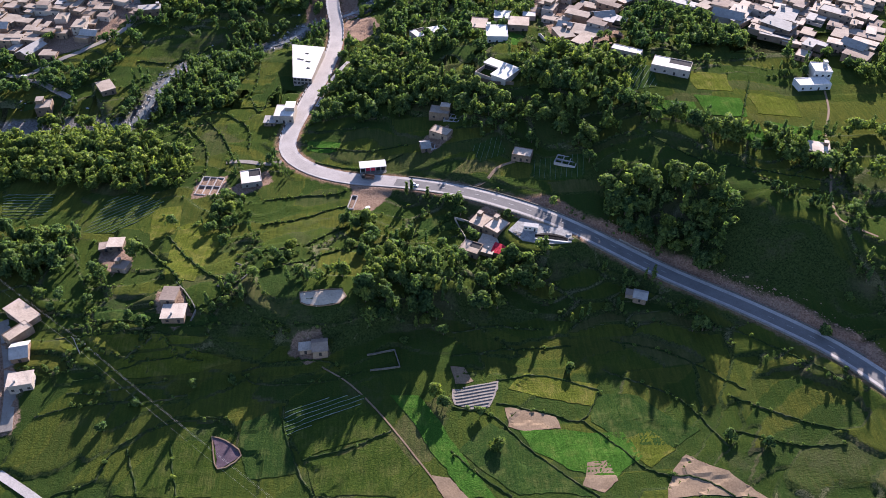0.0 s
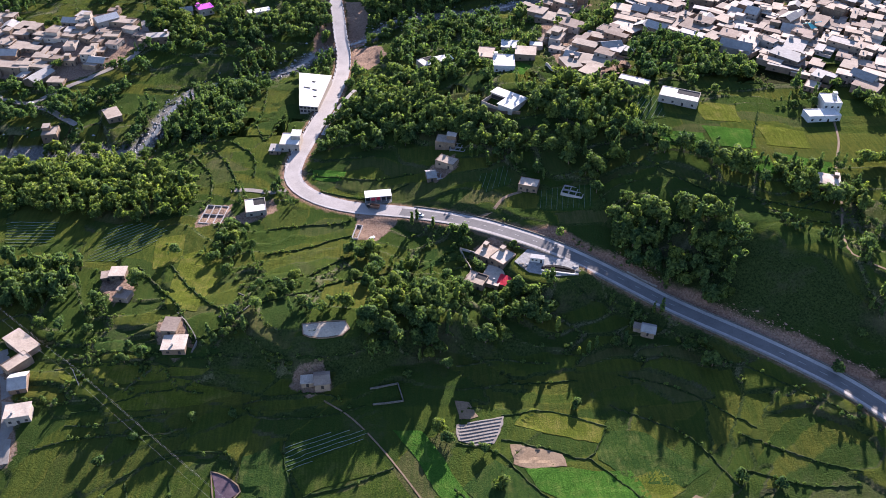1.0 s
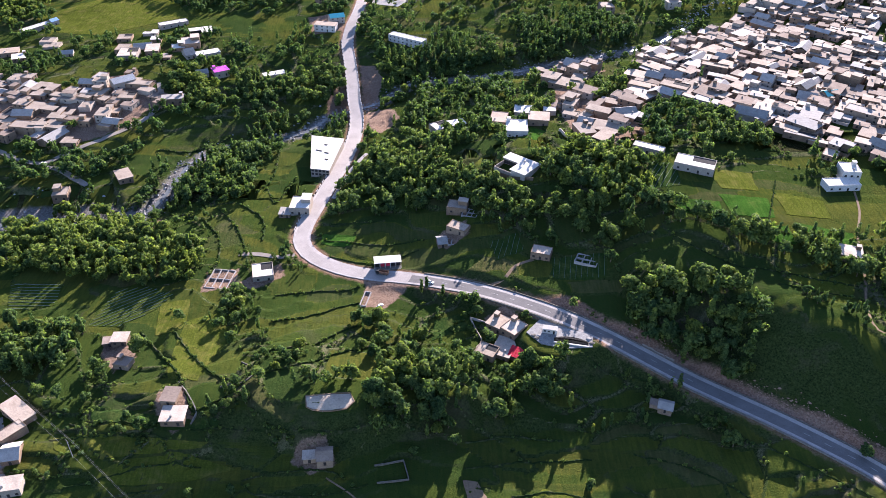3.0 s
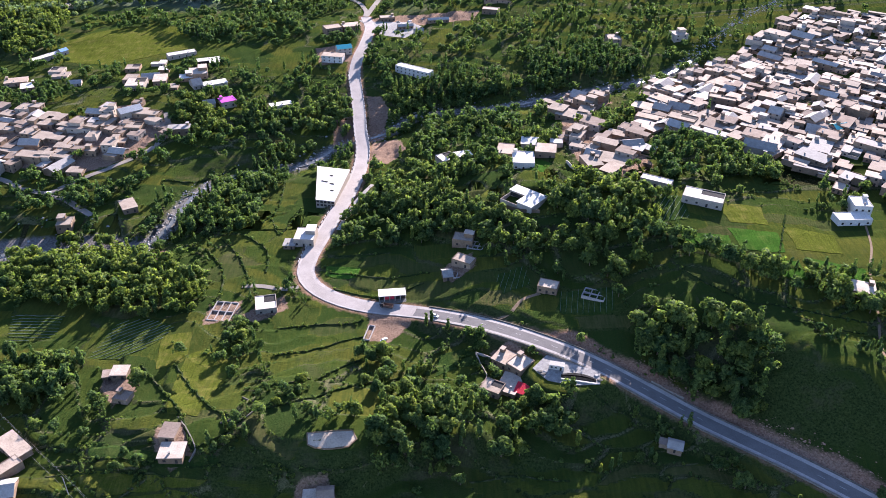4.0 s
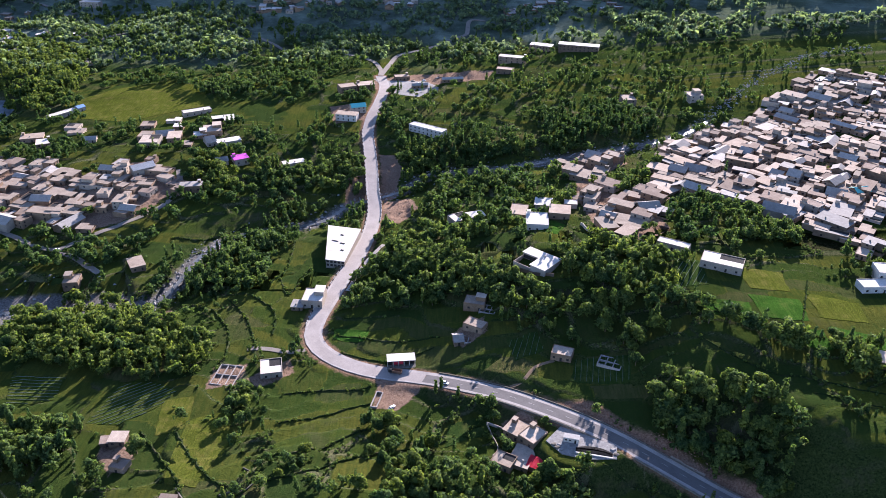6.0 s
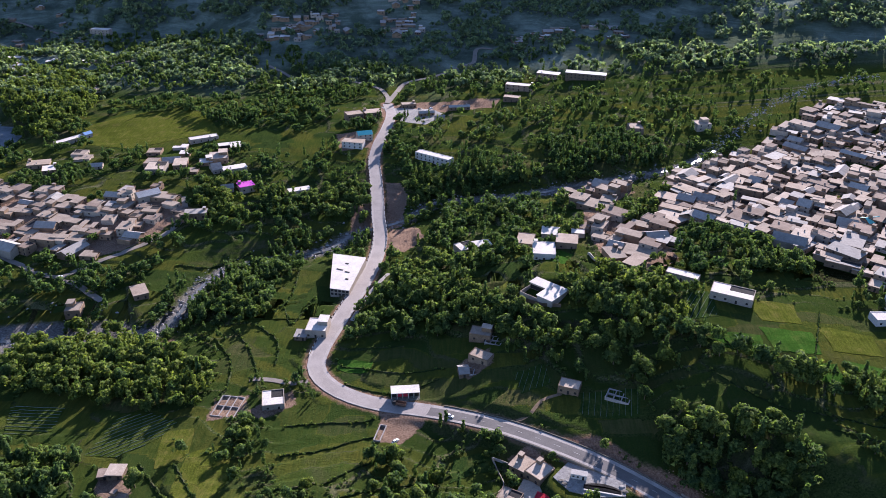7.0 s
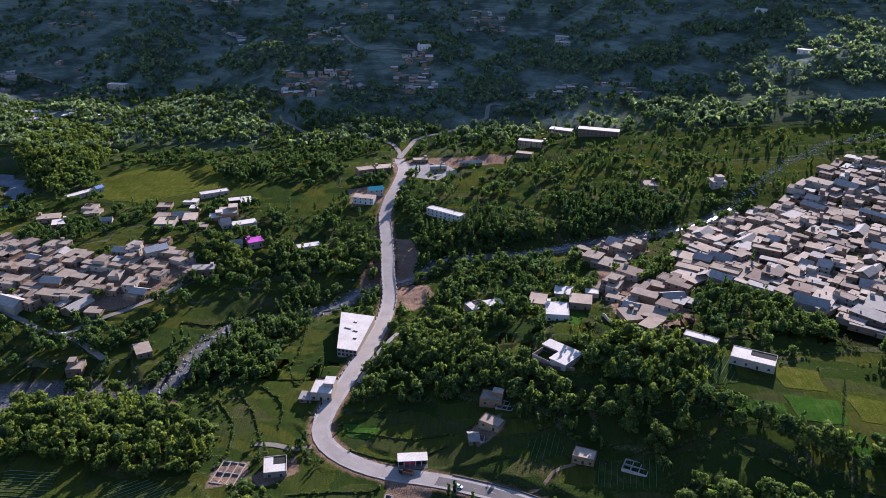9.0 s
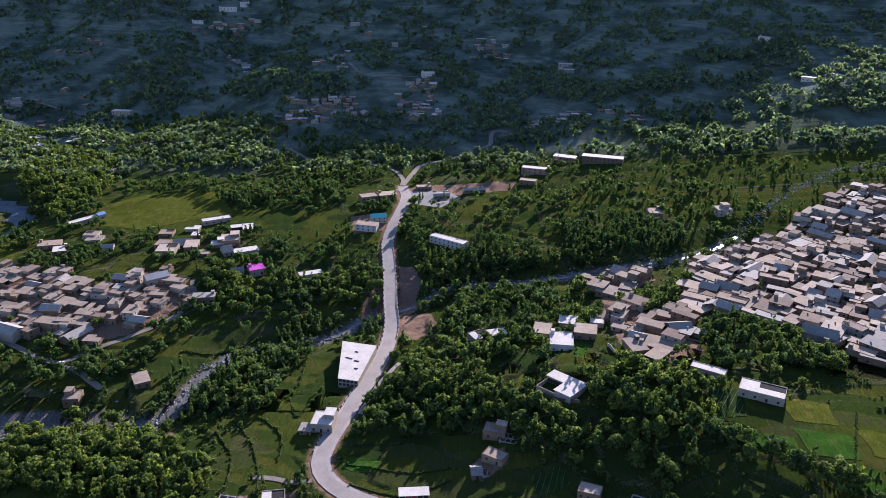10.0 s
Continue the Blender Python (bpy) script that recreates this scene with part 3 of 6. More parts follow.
def house_pieces(w, d, h, kind, windows, sink, rng, roof_mat, wall_mat):
    """The parts of a house as (name, material, boxes, a gable or an upright drum)."""
    t, p = 0.28, 0.25
    slab = kind == "flat" and rng.random() < 0.55
    out = []
    if kind == "ell":
        # two wings at a right angle, a walled yard in the corner
        m, n = w * rng.uniform(-0.12, 0.08), d * rng.uniform(-0.1, 0.05)
        low = h - rng.choice((0.0, 0.35, 0.6))
        out += [("wall", wall_mat, [(-w / 2, -d / 2, -sink, w / 2, n, h - 0.2)]), ("wing_wall", wall_mat, [(-w / 2, n, -sink, m, d / 2, low - 0.2)])]
        out += [("roof", roof_mat, [(-w / 2 - 0.3, -d / 2 - 0.3, h - 0.2, w / 2 + 0.3, n + 0.9, h)]), ("wing_roof", roof_mat, [(-w / 2 - 0.3, n + 0.9, low - 0.2, m + 0.9, d / 2 + 0.3, low - 0.01)])]
        # the veranda's shade is a thin dark sheet on the inner face
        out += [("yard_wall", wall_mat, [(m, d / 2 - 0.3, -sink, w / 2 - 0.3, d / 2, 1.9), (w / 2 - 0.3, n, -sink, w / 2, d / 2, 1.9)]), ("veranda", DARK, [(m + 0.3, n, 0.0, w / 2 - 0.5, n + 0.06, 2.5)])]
    else:
        out.append(("wall", wall_mat, [(-w / 2, -d / 2, -sink, w / 2, d / 2, h - 0.2)]))
    if kind == "gable":
        out.append(("roof", roof_mat, (-w / 2, -d / 2, h - 0.2, w / 2, d / 2, 0.24 * d)))
        out.append(("gable_wall", wall_mat, [(-w / 2 + 0.01, -d / 4, h - 0.2, w / 2 - 0.01, d / 4, h - 0.2 + 0.11 * d)]))
    elif slab:
        out.append(("roof", roof_mat, [(-w / 2 - 0.45, -d / 2 - 0.45, h - 0.2, w / 2 + 0.45, d / 2 + 0.45, h)]))
    elif kind != "ell":
        out.append(("parapet", wall_mat, [(-w / 2, -d / 2, h - 0.2, w / 2, -d / 2 + t, h + p), (-w / 2, d / 2 - t, h - 0.2, w / 2, d / 2, h + p),
                                          (-w / 2, -d / 2 + t, h - 0.2, -w / 2 + t, d / 2 - t, h + p), (w / 2 - t, -d / 2 + t, h - 0.2, w / 2, d / 2 - t, h + p)]))
        if kind == "court":
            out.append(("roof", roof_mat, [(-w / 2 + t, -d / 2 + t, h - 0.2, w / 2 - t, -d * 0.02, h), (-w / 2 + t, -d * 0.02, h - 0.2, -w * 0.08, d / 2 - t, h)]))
            # the court's shade, as a dark slab set just under roof level
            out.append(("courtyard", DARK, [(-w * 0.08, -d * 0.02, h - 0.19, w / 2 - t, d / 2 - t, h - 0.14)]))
        else:
            out.append(("roof", roof_mat, [(-w / 2 + t, -d / 2 + t, h - 0.2, w / 2 - t, d / 2 - t, h)]))
        if kind == "upper":
            sx = rng.choice((-1, 1))
            a, b = sorted((sx * w / 2 - sx * 0.3, sx * w * 0.02))
            out.append(("upper_room", wall_mat, [(a, -d * 0.05, h, b, d / 2 - 0.3, h + 2.7)]))
            out.append(("upper_roof", roof_mat, [(a - 0.25, -d * 0.05 - 0.3, h + 2.7, b + 0.25, d / 2 - 0.1, h + 2.88)]))
    if kind == "flat" and w > 7 and rng.random() < 0.4:
        cx, cy = rng.choice((-1, 1)) * (w / 2 - 1.9), d / 2 - 2.0
        out.append(("stair_head", wall_mat, [(cx - 1.1, cy - 1.3, h, cx + 1.1, cy + 1.3, h + 2.1)]))
        out.append(("stair_roof", roof_mat, [(cx - 1.3, cy - 1.5, h + 2.1, cx + 1.3, cy + 1.5, h + 2.25)]))
    if kind in ("flat", "ell") and rng.random() < 0.3:
        out.append(("water_tank", METAL, (rng.uniform(-0.3, 0.3) * w, -d * 0.25, h, 0.55, 1.1)))
    floors = 2 if h > 5.5 else 1
    k = max(1, windows)
    for fl in range(floors):
        for i in range(k):
            cx, z0 = -w / 2 + w * (i + 0.5) / k, fl * 3.0
            if i == k // 2 and fl == 0:
                out.append(("door", DARK, [(cx - 0.6, -d / 2 - 0.04, 0.0, cx + 0.6, -d / 2 + 0.1, 2.1)]))
            else:
                out.append(("window", DARK, [(cx - 0.65, -d / 2 - 0.04, z0 + 0.9, cx + 0.65, -d / 2 + 0.1, z0 + 2.2)]))
        if sink > 3:
            out.append(("window", DARK, [(w / 2 - 0.1, -d * 0.3, fl * 3.0 + 0.9, w / 2 + 0.04, -d * 0.3 + 1.3, fl * 3.0 + 2.2)]))
            out.append(("window", DARK, [(-w / 2 - 0.04, -d * 0.3, fl * 3.0 + 0.9, -w / 2 + 0.1, -d * 0.3 + 1.3, fl * 3.0 + 2.2)]))
    return out


def fill_piece(bm, shape):
    if isinstance(shape, list):
        for b in shape:
            add_box(bm, *b)
    elif len(shape) == 5:
        x, y, z, r, tall = shape
        bmesh.ops.create_cone(bm, cap_ends=True, segments=10, radius1=r, radius2=r * 0.9, depth=tall, matrix=pose(x, y, z + tall / 2))
    else:
        gable(bm, *shape)


def house(x, y, w, d, h, turn, label, kind="flat", wall=None, roof=None, windows=2, sink=3.0, group="", name="house", seed=0):
    """A house of its own, or, past some three hundred, a part of the crowd of roofs."""
    wall, roof = wall or WALL, roof or ROOF
    rng = random.Random(seed or int(x * 7 + y * 13))
    BUILT.append((x, y, 0.6 * max(w, d) + 1.5))
    at = pose(x, y, height(x, y), 0, 0, turn)
    pieces = house_pieces(w, d, h, kind, windows, sink, rng, roof, wall)
    if HOUSES[0] >= 300 and group:
        for key, mat, shape in pieces:
            bm = bmesh.new()
            fill_piece(bm, shape)
            bm.transform(at)
            STUFF_HOUSES.setdefault(mat, []).append(bm)
        return None
    HOUSES[0] += 1
    thing = new(name)
    thing.matrix_world = at
    tagged(thing, label, "house", group)
    for key, mat, shape in pieces:
        bm = bmesh.new()
        fill_piece(bm, shape)
        part(key, bm, mat, thing)
    return thing


def village(poly, turn, cell_w, cell_d, fill, seed, group, size=None):
    """Houses packed in crooked rows inside an outline."""
    rng = random.Random(seed)
    xs, ys = [p[0] for p in poly], [p[1] for p in poly]
    cx, cy, r = sum(xs) / len(xs), sum(ys) / len(ys), max(max(xs) - min(xs), max(ys) - min(ys))
    c, s = math.cos(radians(turn)), math.sin(radians(turn))
    k = int(r / min(cell_w, cell_d)) + 1
    places = []
    for i in range(-k, k):
        for j in range(-k, k):
            u = (i + 0.5 * (j % 2) + rng.uniform(-0.2, 0.2)) * cell_w
            v = (j + rng.uniform(-0.2, 0.2) + 0.35 * math.sin(i * 0.7)) * cell_d
            x, y = cx + u * c - v * s, cy + u * s + v * c
            if inside(x, y, poly) and rng.random() < fill and not any((x - a) ** 2 + (y - b) ** 2 < (r2 * 0.8) ** 2 for a, b, r2 in FIXED):
                places.append((x, y))
    places.sort(key=lambda p: p[1])
    for x, y in places:
        w, d = (size or cell_w) * rng.choice((0.7, 0.9, 1.0, 1.2, 1.6)), (size or cell_d) * rng.choice((0.65, 0.85, 1.0, 1.15))
        h = rng.choice((2.8, 3.0, 3.2, 3.4)) if size else rng.choice((3.0, 3.2, 3.4, 3.7, 4.2, 5.6, 6.2))
        kind = rng.choice(("flat", "flat", "flat", "ell", "ell", "ell", "upper", "court", "gable"))
        wall = rng.choice((WALL, WALL, WALL, PALE_WALL))
        roof = METAL if kind == "gable" else rng.choice((ROOF, WHITE, WHITE, METAL) if size else (ROOF, ROOF, ROOF, ROOF, ROOF, MUD_ROOF, MUD_ROOF, METAL))
        words = {"gable": "village house with a pitched grey sheet-metal roof", "upper": "house with a small upper room on its flat roof",
                 "court": "walled house round a shaded courtyard", "ell": "two-winged house with slab roofs round a walled yard"}.get(kind, "flat-roofed house with a dusty concrete roof" if roof is ROOF else "low house with a flat earth-brown roof")
        house(x, y, w, d, h, turn + rng.choice((0, 0, 90, 180, 270)) + rng.uniform(-12, 12), words, kind, wall, roof, rng.choice((2, 2, 3)), sink=3.2, group=group)


def inside(x, y, poly):
    hit, j = False, len(poly) - 1
    for i in range(len(poly)):
        (ax, ay), (bx, by) = poly[i], poly[j]
        if (ay > y) != (by > y) and x < (bx - ax) * (y - ay) / (by - ay) + ax:
            hit = not hit
        j = i
    return hit


# ---- the houses that stand apart ----
# the long white block beside the road: an uneven four-sided plan, two storeys
def white_block():
    plan = ((-78.6, 551.5), (-54.5, 546.5), (-61.0, 500.5), (-74.0, 503.0))
    z = (height(*plan[2]) + height(*plan[3])) / 2
    thing = tagged(new("commercial_building"), "long two-storey white block with a flat roof beside the road", "building")
    thing.location = (0, 0, z)
    c = sum((Vector((*p, 0)) for p in plan), Vector()) / 4
    def prism(name, scale, z0, z1, mat):
        bm = bmesh.new()
        pts = [c + (Vector((*p, 0)) - c) * scale for p in plan]
        lo, hi = [bm.verts.new((p.x, p.y, z0)) for p in pts], [bm.verts.new((p.x, p.y, z1)) for p in pts]
        bm.faces.new(lo)
        bm.faces.new(hi)
        for i in range(4):
            bm.faces.new((lo[i], lo[(i + 1) % 4], hi[(i + 1) % 4], hi[i]))
        part(name, bm, mat, thing)
    prism("wall", 1.0, -4, 5.3, PALE_WALL)
    prism("roof", 1.012, 5.3, 5.6, WHITE)
    BUILT.append((c.x, c.y, 27))
    # windows along the near side and the side to the fields
    for i, k in ((2, 5), (3, 9)):
        a, b = Vector((*plan[i], 0)), Vector((*plan[(i + 1) % 4], 0))
        turn = math.degrees(math.atan2((b - a).y, (b - a).x))
        for n in range(k):
            p = a.lerp(b, (n + 0.5) / k)
            for floor in (0.6, 3.3):
                w = box_part("window", thing, DARK, (-0.9, -0.08, 0, 0.9, 0.08, 1.6))
                w.matrix_local = pose(p.x, p.y, floor, 0, 0, turn)
    # low dark roof boxes that stand for the shade inside light wells
    for u, v, w, d in ((0.3, 0.45, 5.0, 1.0), (0.6, 0.5, 3.5, 1.2), (0.5, 0.25, 2.5, 1.2), (0.68, 0.7, 2.4, 1.4)):
        a, b = Vector((*plan[0], 0)).lerp(Vector((*plan[1], 0)), u), Vector((*plan[3], 0)).lerp(Vector((*plan[2], 0)), u)
        p = a.lerp(b, v)
        o = box_part("light_well", thing, DARK, (-w / 2, -d / 2, 0, w / 2, d / 2, 0.25))
        o.matrix_local = pose(p.x, p.y, 5.6, 0, 0, -22)


white_block()
F = house
F(-74.7, 455.6, 12.9, 14.4, 5.0, -4, "pale house with a terrace roof below the road", "upper", PALE_WALL, WHITE, 3)
F(-84.1, 450.4, 7.0, 8.0, 3.0, -4, "grey annexe beside the roadside house", "flat", WALL, METAL, 2)
F(42.3, 331.6, 9.4, 9.8, 4.0, -35, "compound house with a cream flat roof", "flat", WALL, ROOF, 2)
F(49.6, 326.0, 9.4, 11.3, 4.0, -43, "compound house with a cream flat roof", "flat", WALL, ROOF, 2)
F(43.8, 314.7, 9.5, 13.4, 4.2, -25, "compound house with a cream flat roof", "flat", WALL, ROOF, 2)
F(35.0, 311.6, 10.1, 8.4, 3.8, -28, "compound house with an open shaded court", "court", WALL, ROOF, 2)
F(-107.2, 267.5, 10.3, 8.7, 3.8, 1, "small house with a pink-grey flat roof", "flat", WALL, ROOF, 2)
F(-110.9, 278.0, 6.9, 8.5, 3.3, -5, "farm outbuilding with a flat roof", "flat", WALL, MUD_ROOF, 1)
F(-150.4, 327.1, 7.6, 7.0, 3.2, 1, "small mud house with a pale roof", "flat", WALL, ROOF, 2)
F(-143.3, 309.2, 7.8, 6.7, 3.0, -13, "low mud hut with an earth roof", "flat", WALL, MUD_ROOF, 1)
F(-156.6, 328.0, 6.0, 5.0, 2.8, 12, "low brick shed beside the huts", "flat", WALL, MUD_ROOF, 1)
F(-183.6, 280.0, 17.3, 8.0, 4.5, -39, "large house with a pale concrete roof", "flat", WALL, ROOF, 4)
F(-181.5, 267.5, 6.5, 12.0, 4.4, -39, "wing of a large house with a pale roof", "flat", WALL, ROOF, 2)
F(-177.2, 256.9, 7.5, 10.0, 3.5, 11, "shed with a stained sheet-metal roof", "gable", WALL, METAL, 1)
F(-171.1, 239.2, 10.1, 7.2, 5.0, 10, "roadside house with an open concrete roof", "flat", PALE_WALL, ROOF, 3)
F(-190, 240, 9, 9, 4.0, 14, "roadside house with a grey roof", "flat", WALL, ROOF, 2)
F(-187, 222, 9, 9, 3.6, 14, "roadside house with a grey roof", "flat", WALL, ROOF, 2)
F(-39.2, 249.8, 6.8, 7.4, 3.5, 6, "farmhouse with a pink-brown sheet roof", "gable", WALL, MUD_ROOF, 1)
F(-45.9, 250.5, 5.4, 4.5, 3.0, 4, "farm hut beside the farmhouse", "flat", WALL, ROOF, 1)
F(-87.8, 384.9, 11.7, 13.0, 3.6, 12, "house under construction with a cluttered roof", "court", PALE_WALL, WHITE, 2)
F(24.8, 433.7, 12.5, 9.0, 4.4, -13, "hillside house with a pale stepped roof", "upper", WALL, ROOF, 2)
F(24.3, 412.2, 12.1, 8.0, 3.5, -30, "hillside house with a flat roof and yard", "flat", WALL, ROOF, 2)
F(14.4, 403.2, 5.5, 8.0, 3.0, 9, "small hillside hut with a pitched sheet roof", "gable", WALL, METAL, 1)
F(69.8, 381.6, 11.0, 8.1, 4.0, -19, "house on the slope with a pale roof", "flat", WALL, ROOF, 3)
F(62.9, 460.0, 23.0, 18.0, 4.2, 140, "two-winged house with a bright roof round a dark court", "ell", PALE_WALL, WHITE, 4)
F(169.7, 444.1, 23.7, 13.0, 4.5, -25, "long grey house with a white open roof", "court", PALE_WALL, WHITE, 4)
F(299, 552, 11, 9, 4.2, 15, "town house with a teal sheet roof", "gable", WALL, TEAL, 2)
F(263.5, 439.6, 10.8, 12.0, 7.4, -6, "white two-storey house with balconies", "flat", WHITE, WHITE, 3)
F(254.4, 428.0, 20.5, 9.0, 4.0, 3, "white single-storey wing with a terrace", "flat", WHITE, WHITE, 4)
F(228.9, 356.6, 10.7, 10.0, 4.0, -20, "small house with a cream flat roof", "flat", WALL, ROOF, 2)
F(-205.1, 508.0, 9.5, 14.0, 4.0, 31, "lone house with a pale flat roof", "flat", WALL, ROOF, 2)
F(-243, 491, 10, 11, 4.5, 8, "lone house above the rocky stream bed", "upper", WALL, ROOF, 2)
F(16.4, 551.0, 13.0, 12.0, 4.0, 30, "white flat-roofed farmhouse with a court", "court", PALE_WALL, WHITE, 2)
F(28.0, 548.0, 12.0, 8.0, 3.6, 20, "white wing of a flat-roofed farmhouse", "flat", PALE_WALL, WHITE, 2)
F(58.0, 541.0, 12.0, 17.0, 5.0, -12, "house in a walled cluster with a pale roof", "flat", WALL, ROOF, 2)
F(68.4, 517.8, 15.0, 18.0, 5.0, -4, "house in a walled cluster with a white roof", "flat", WHITE, WHITE, 3)
F(76.8, 553.1, 12.3, 12.0, 4.5, -8, "house in a walled cluster with a white roof", "flat", PALE_WALL, WHITE, 2)
F(84.9, 529.0, 14.0, 13.0, 5.0, -9, "house in a walled cluster with a pale roof", "flat", WALL, ROOF, 2)
F(95.0, 547.1, 9.3, 7.5, 4.0, -7, "small house with a pale roof", "flat", PALE_WALL, WHITE, 1)
F(111.5, 500.3, 10.3, 16.0, 4.0, 14, "house beside a walled court", "flat", WALL, ROOF, 2)
F(122.0, 486.8, 9.1, 15.0, 4.0, -40, "house beside a walled court with a pale roof", "flat", WALL, ROOF, 2)
F(144.1, 526.8, 15.0, 14.0, 4.5, 11, "house with a sloping grey sheet roof", "gable", WALL, METAL, 2)
F(146.7, 467.1, 19.5, 7.0, 4.0, -29, "long house with a bright white roof", "flat", PALE_WALL, WHITE, 3)
F(-10.5, 725.1, 36.0, 8.5, 6.2, -32, "long white hall with a sheet roof among trees", "flat", WHITE, WHITE, 8)
F(-79.2, 774.9, 14.0, 10.0, 6.0, 19, "building with a green sheet roof", "gable", PALE_WALL, TEAL, 3)
F(-87.6, 757.7, 20.0, 10.0, 6.0, -10, "building with a flat pale roof beside the road", "flat", WHITE, ROOF, 4)
F(-95.7, 831.0, 17.4, 12.5, 7.0, 25, "two-storey shop building beside the road", "flat", WALL, ROOF, 4)
F(-77.7, 839.2, 17.3, 12.0, 7.0, 20, "two-storey shop building beside the road", "flat", WALL, ROOF, 4)
F(-42.5, 879.1, 15.9, 9.4, 4.0, 12, "low shop row at the junction", "flat", WALL, ROOF, 4)
F(-22, 846, 16, 6, 3.6, 14, "low shop row with a sheet roof", "gable", WALL, METAL, 4)
F(12, 858, 22, 6, 3.6, 10, "low shop row with a sheet roof", "gable", WALL, METAL, 5)
F(-8, 828, 9, 7, 4, 20, "shop with a bright sheet roof", "gable", PALE_WALL, METAL, 2)
F(113.9, 948.7, 25.1, 11.0, 7.0, -20, "long two-storey school block with open galleries", "flat", WALL, WHITE, 7)
F(153.0, 927.8, 44.4, 11.0, 7.0, -14, "long two-storey school block with open galleries", "flat", WALL, WHITE, 10)
F(78.4, 910.6, 30.3, 10.5, 6.0, -14, "village house with a pale roof below the school", "flat", WALL, WHITE, 5)
F(68.3, 875.9, 17.8, 9.4, 5.0, -14, "brick house with a pale roof", "flat", WALL, ROOF, 3)
F(177.9, 768.4, 12.6, 16.0, 6.0, 2, "house among trees with a pale yard", "flat", WALL, ROOF, 2)
F(239.8, 769.5, 14.0, 12.9, 6.0, 11, "house with a red-painted upper floor", "upper", PALE_WALL, ROOF, 2)
F(-375.5, 792.6, 29.1, 8.3, 4.0, 55, "long white house with a blue-painted roof end", "flat", PALE_WALL, WHITE, 4)
F(-364.0, 808.0, 8.0, 7.0, 4.6, 55, "house end with a blue sheet roof", "gable", PALE_WALL, BLUE, 1)
F(-380.6, 736.9, 19.6, 12.4, 4.0, 18, "farmhouse with a pale flat roof", "flat", WALL, ROOF, 3)
F(-238.7, 785.5, 27.5, 9.0, 4.0, 30, "long pale-roofed house at the edge of a field", "flat", PALE_WALL, WHITE, 4)
F(-257.1, 703.4, 16.5, 19.0, 5.0, 5, "house round a courtyard among trees", "court", PALE_WALL, ROOF, 3)
F(-238.9, 714.4, 11.4, 17.4, 5.0, 10, "house with a flat roof among trees", "flat", WALL, ROOF, 2)
F(-208.0, 727.7, 16.7, 18.4, 5.0, 14, "house with stepped flat roofs", "upper", WALL, ROOF, 3)
F(-204.0, 702.8, 8.5, 15.0, 4.0, 30, "house with a white pitched sheet roof", "gable", PALE_WALL, METAL, 2)
F(-187.3, 702.7, 20.5, 9.1, 4.0, 28, "long house with a pale roof", "flat", PALE_WALL, WHITE, 3)
F(-169.3, 668.4, 12.4, 10.4, 5.0, 30, "house with magenta cloth hung on its balcony", "flat", PALE_WALL, MAGENTA, 2)
F(-184.0, 664.0, 10.0, 9.0, 4.0, 20, "small house with a white sheet roof", "gable", PALE_WALL, METAL, 2)
F(-124.1, 669.3, 18.4, 7.0, 4.0, 25, "long low house half hidden by trees", "flat", PALE_WALL, WHITE, 3)
F(-244.6, 644.2, 18.2, 11.1, 5.5, 38, "house with a bright white pitched roof", "gable", PALE_WALL, WHITE, 3)
F(-197.3, 617.5, 16.9, 8.6, 5.0, 10, "house with a grey sheet roof above the lane", "flat", WALL, METAL, 3)
F(452.9, 1153.3, 17.6, 8.6, 5.0, -30, "lone white house on the spur", "flat", WHITE, WHITE, 3)
F(447.8, 1329.8, 17.6, 8.2, 5.0, -30, "lone white house on the spur", "flat", WHITE, WHITE, 3)
F(-63.2, 1312.2, 19.2, 10.8, 7.0, 15, "white two-storey hillside house", "flat", WHITE, WHITE, 4)
F(160, 1420, 22, 10, 6.0, -15, "pale house on the dark hillside", "flat", PALE_WALL, WHITE, 3)
F(155, 1358, 24, 10, 6.0, -15, "pale house on the dark hillside", "flat", PALE_WALL, WHITE, 3)
F(-528.9, 1260.0, 30, 12, 7.0, -8, "long pale hillside building", "flat", PALE_WALL, WHITE, 5)
F(-558.6, 1732.8, 22, 11, 6.0, 20, "white house on the dark hillside", "flat", WHITE, WHITE, 3)
F(-488.5, 1840.5, 20, 12, 8.0, 18, "white house on the dark hillside", "flat", WHITE, WHITE, 3)
F(-515.9, 1805.9, 36, 14, 6.0, 20, "row of white hillside houses", "flat", WHITE, WHITE, 5)
BUILT += [(70, 320, 13), (80, 315, 10), (60, 321, 8)] + [(120, 309, 9)]     # the gravel yard and the earth platform
BUILT += [(-40, 272, 12), (30, 224, 12), (-76, 202, 9), (-43, 217, 10), (-152.4, 360.3, 16), (-216.9, 374.9, 14)]     # the pond and the plots
FIXED = list(BUILT)


# ---- trees ----
BUILT_NOW = []


def TAKEN(x, y):
    if len(BUILT_NOW) != 1 or len(BUILT_NOW[0]) != len(BUILT):
        BUILT_NOW[:] = [np.array(BUILT)]
    b = BUILT_NOW[0]
    return bool(((x - b[:, 0]) ** 2 + (y - b[:, 1]) ** 2 < b[:, 2] ** 2).any())


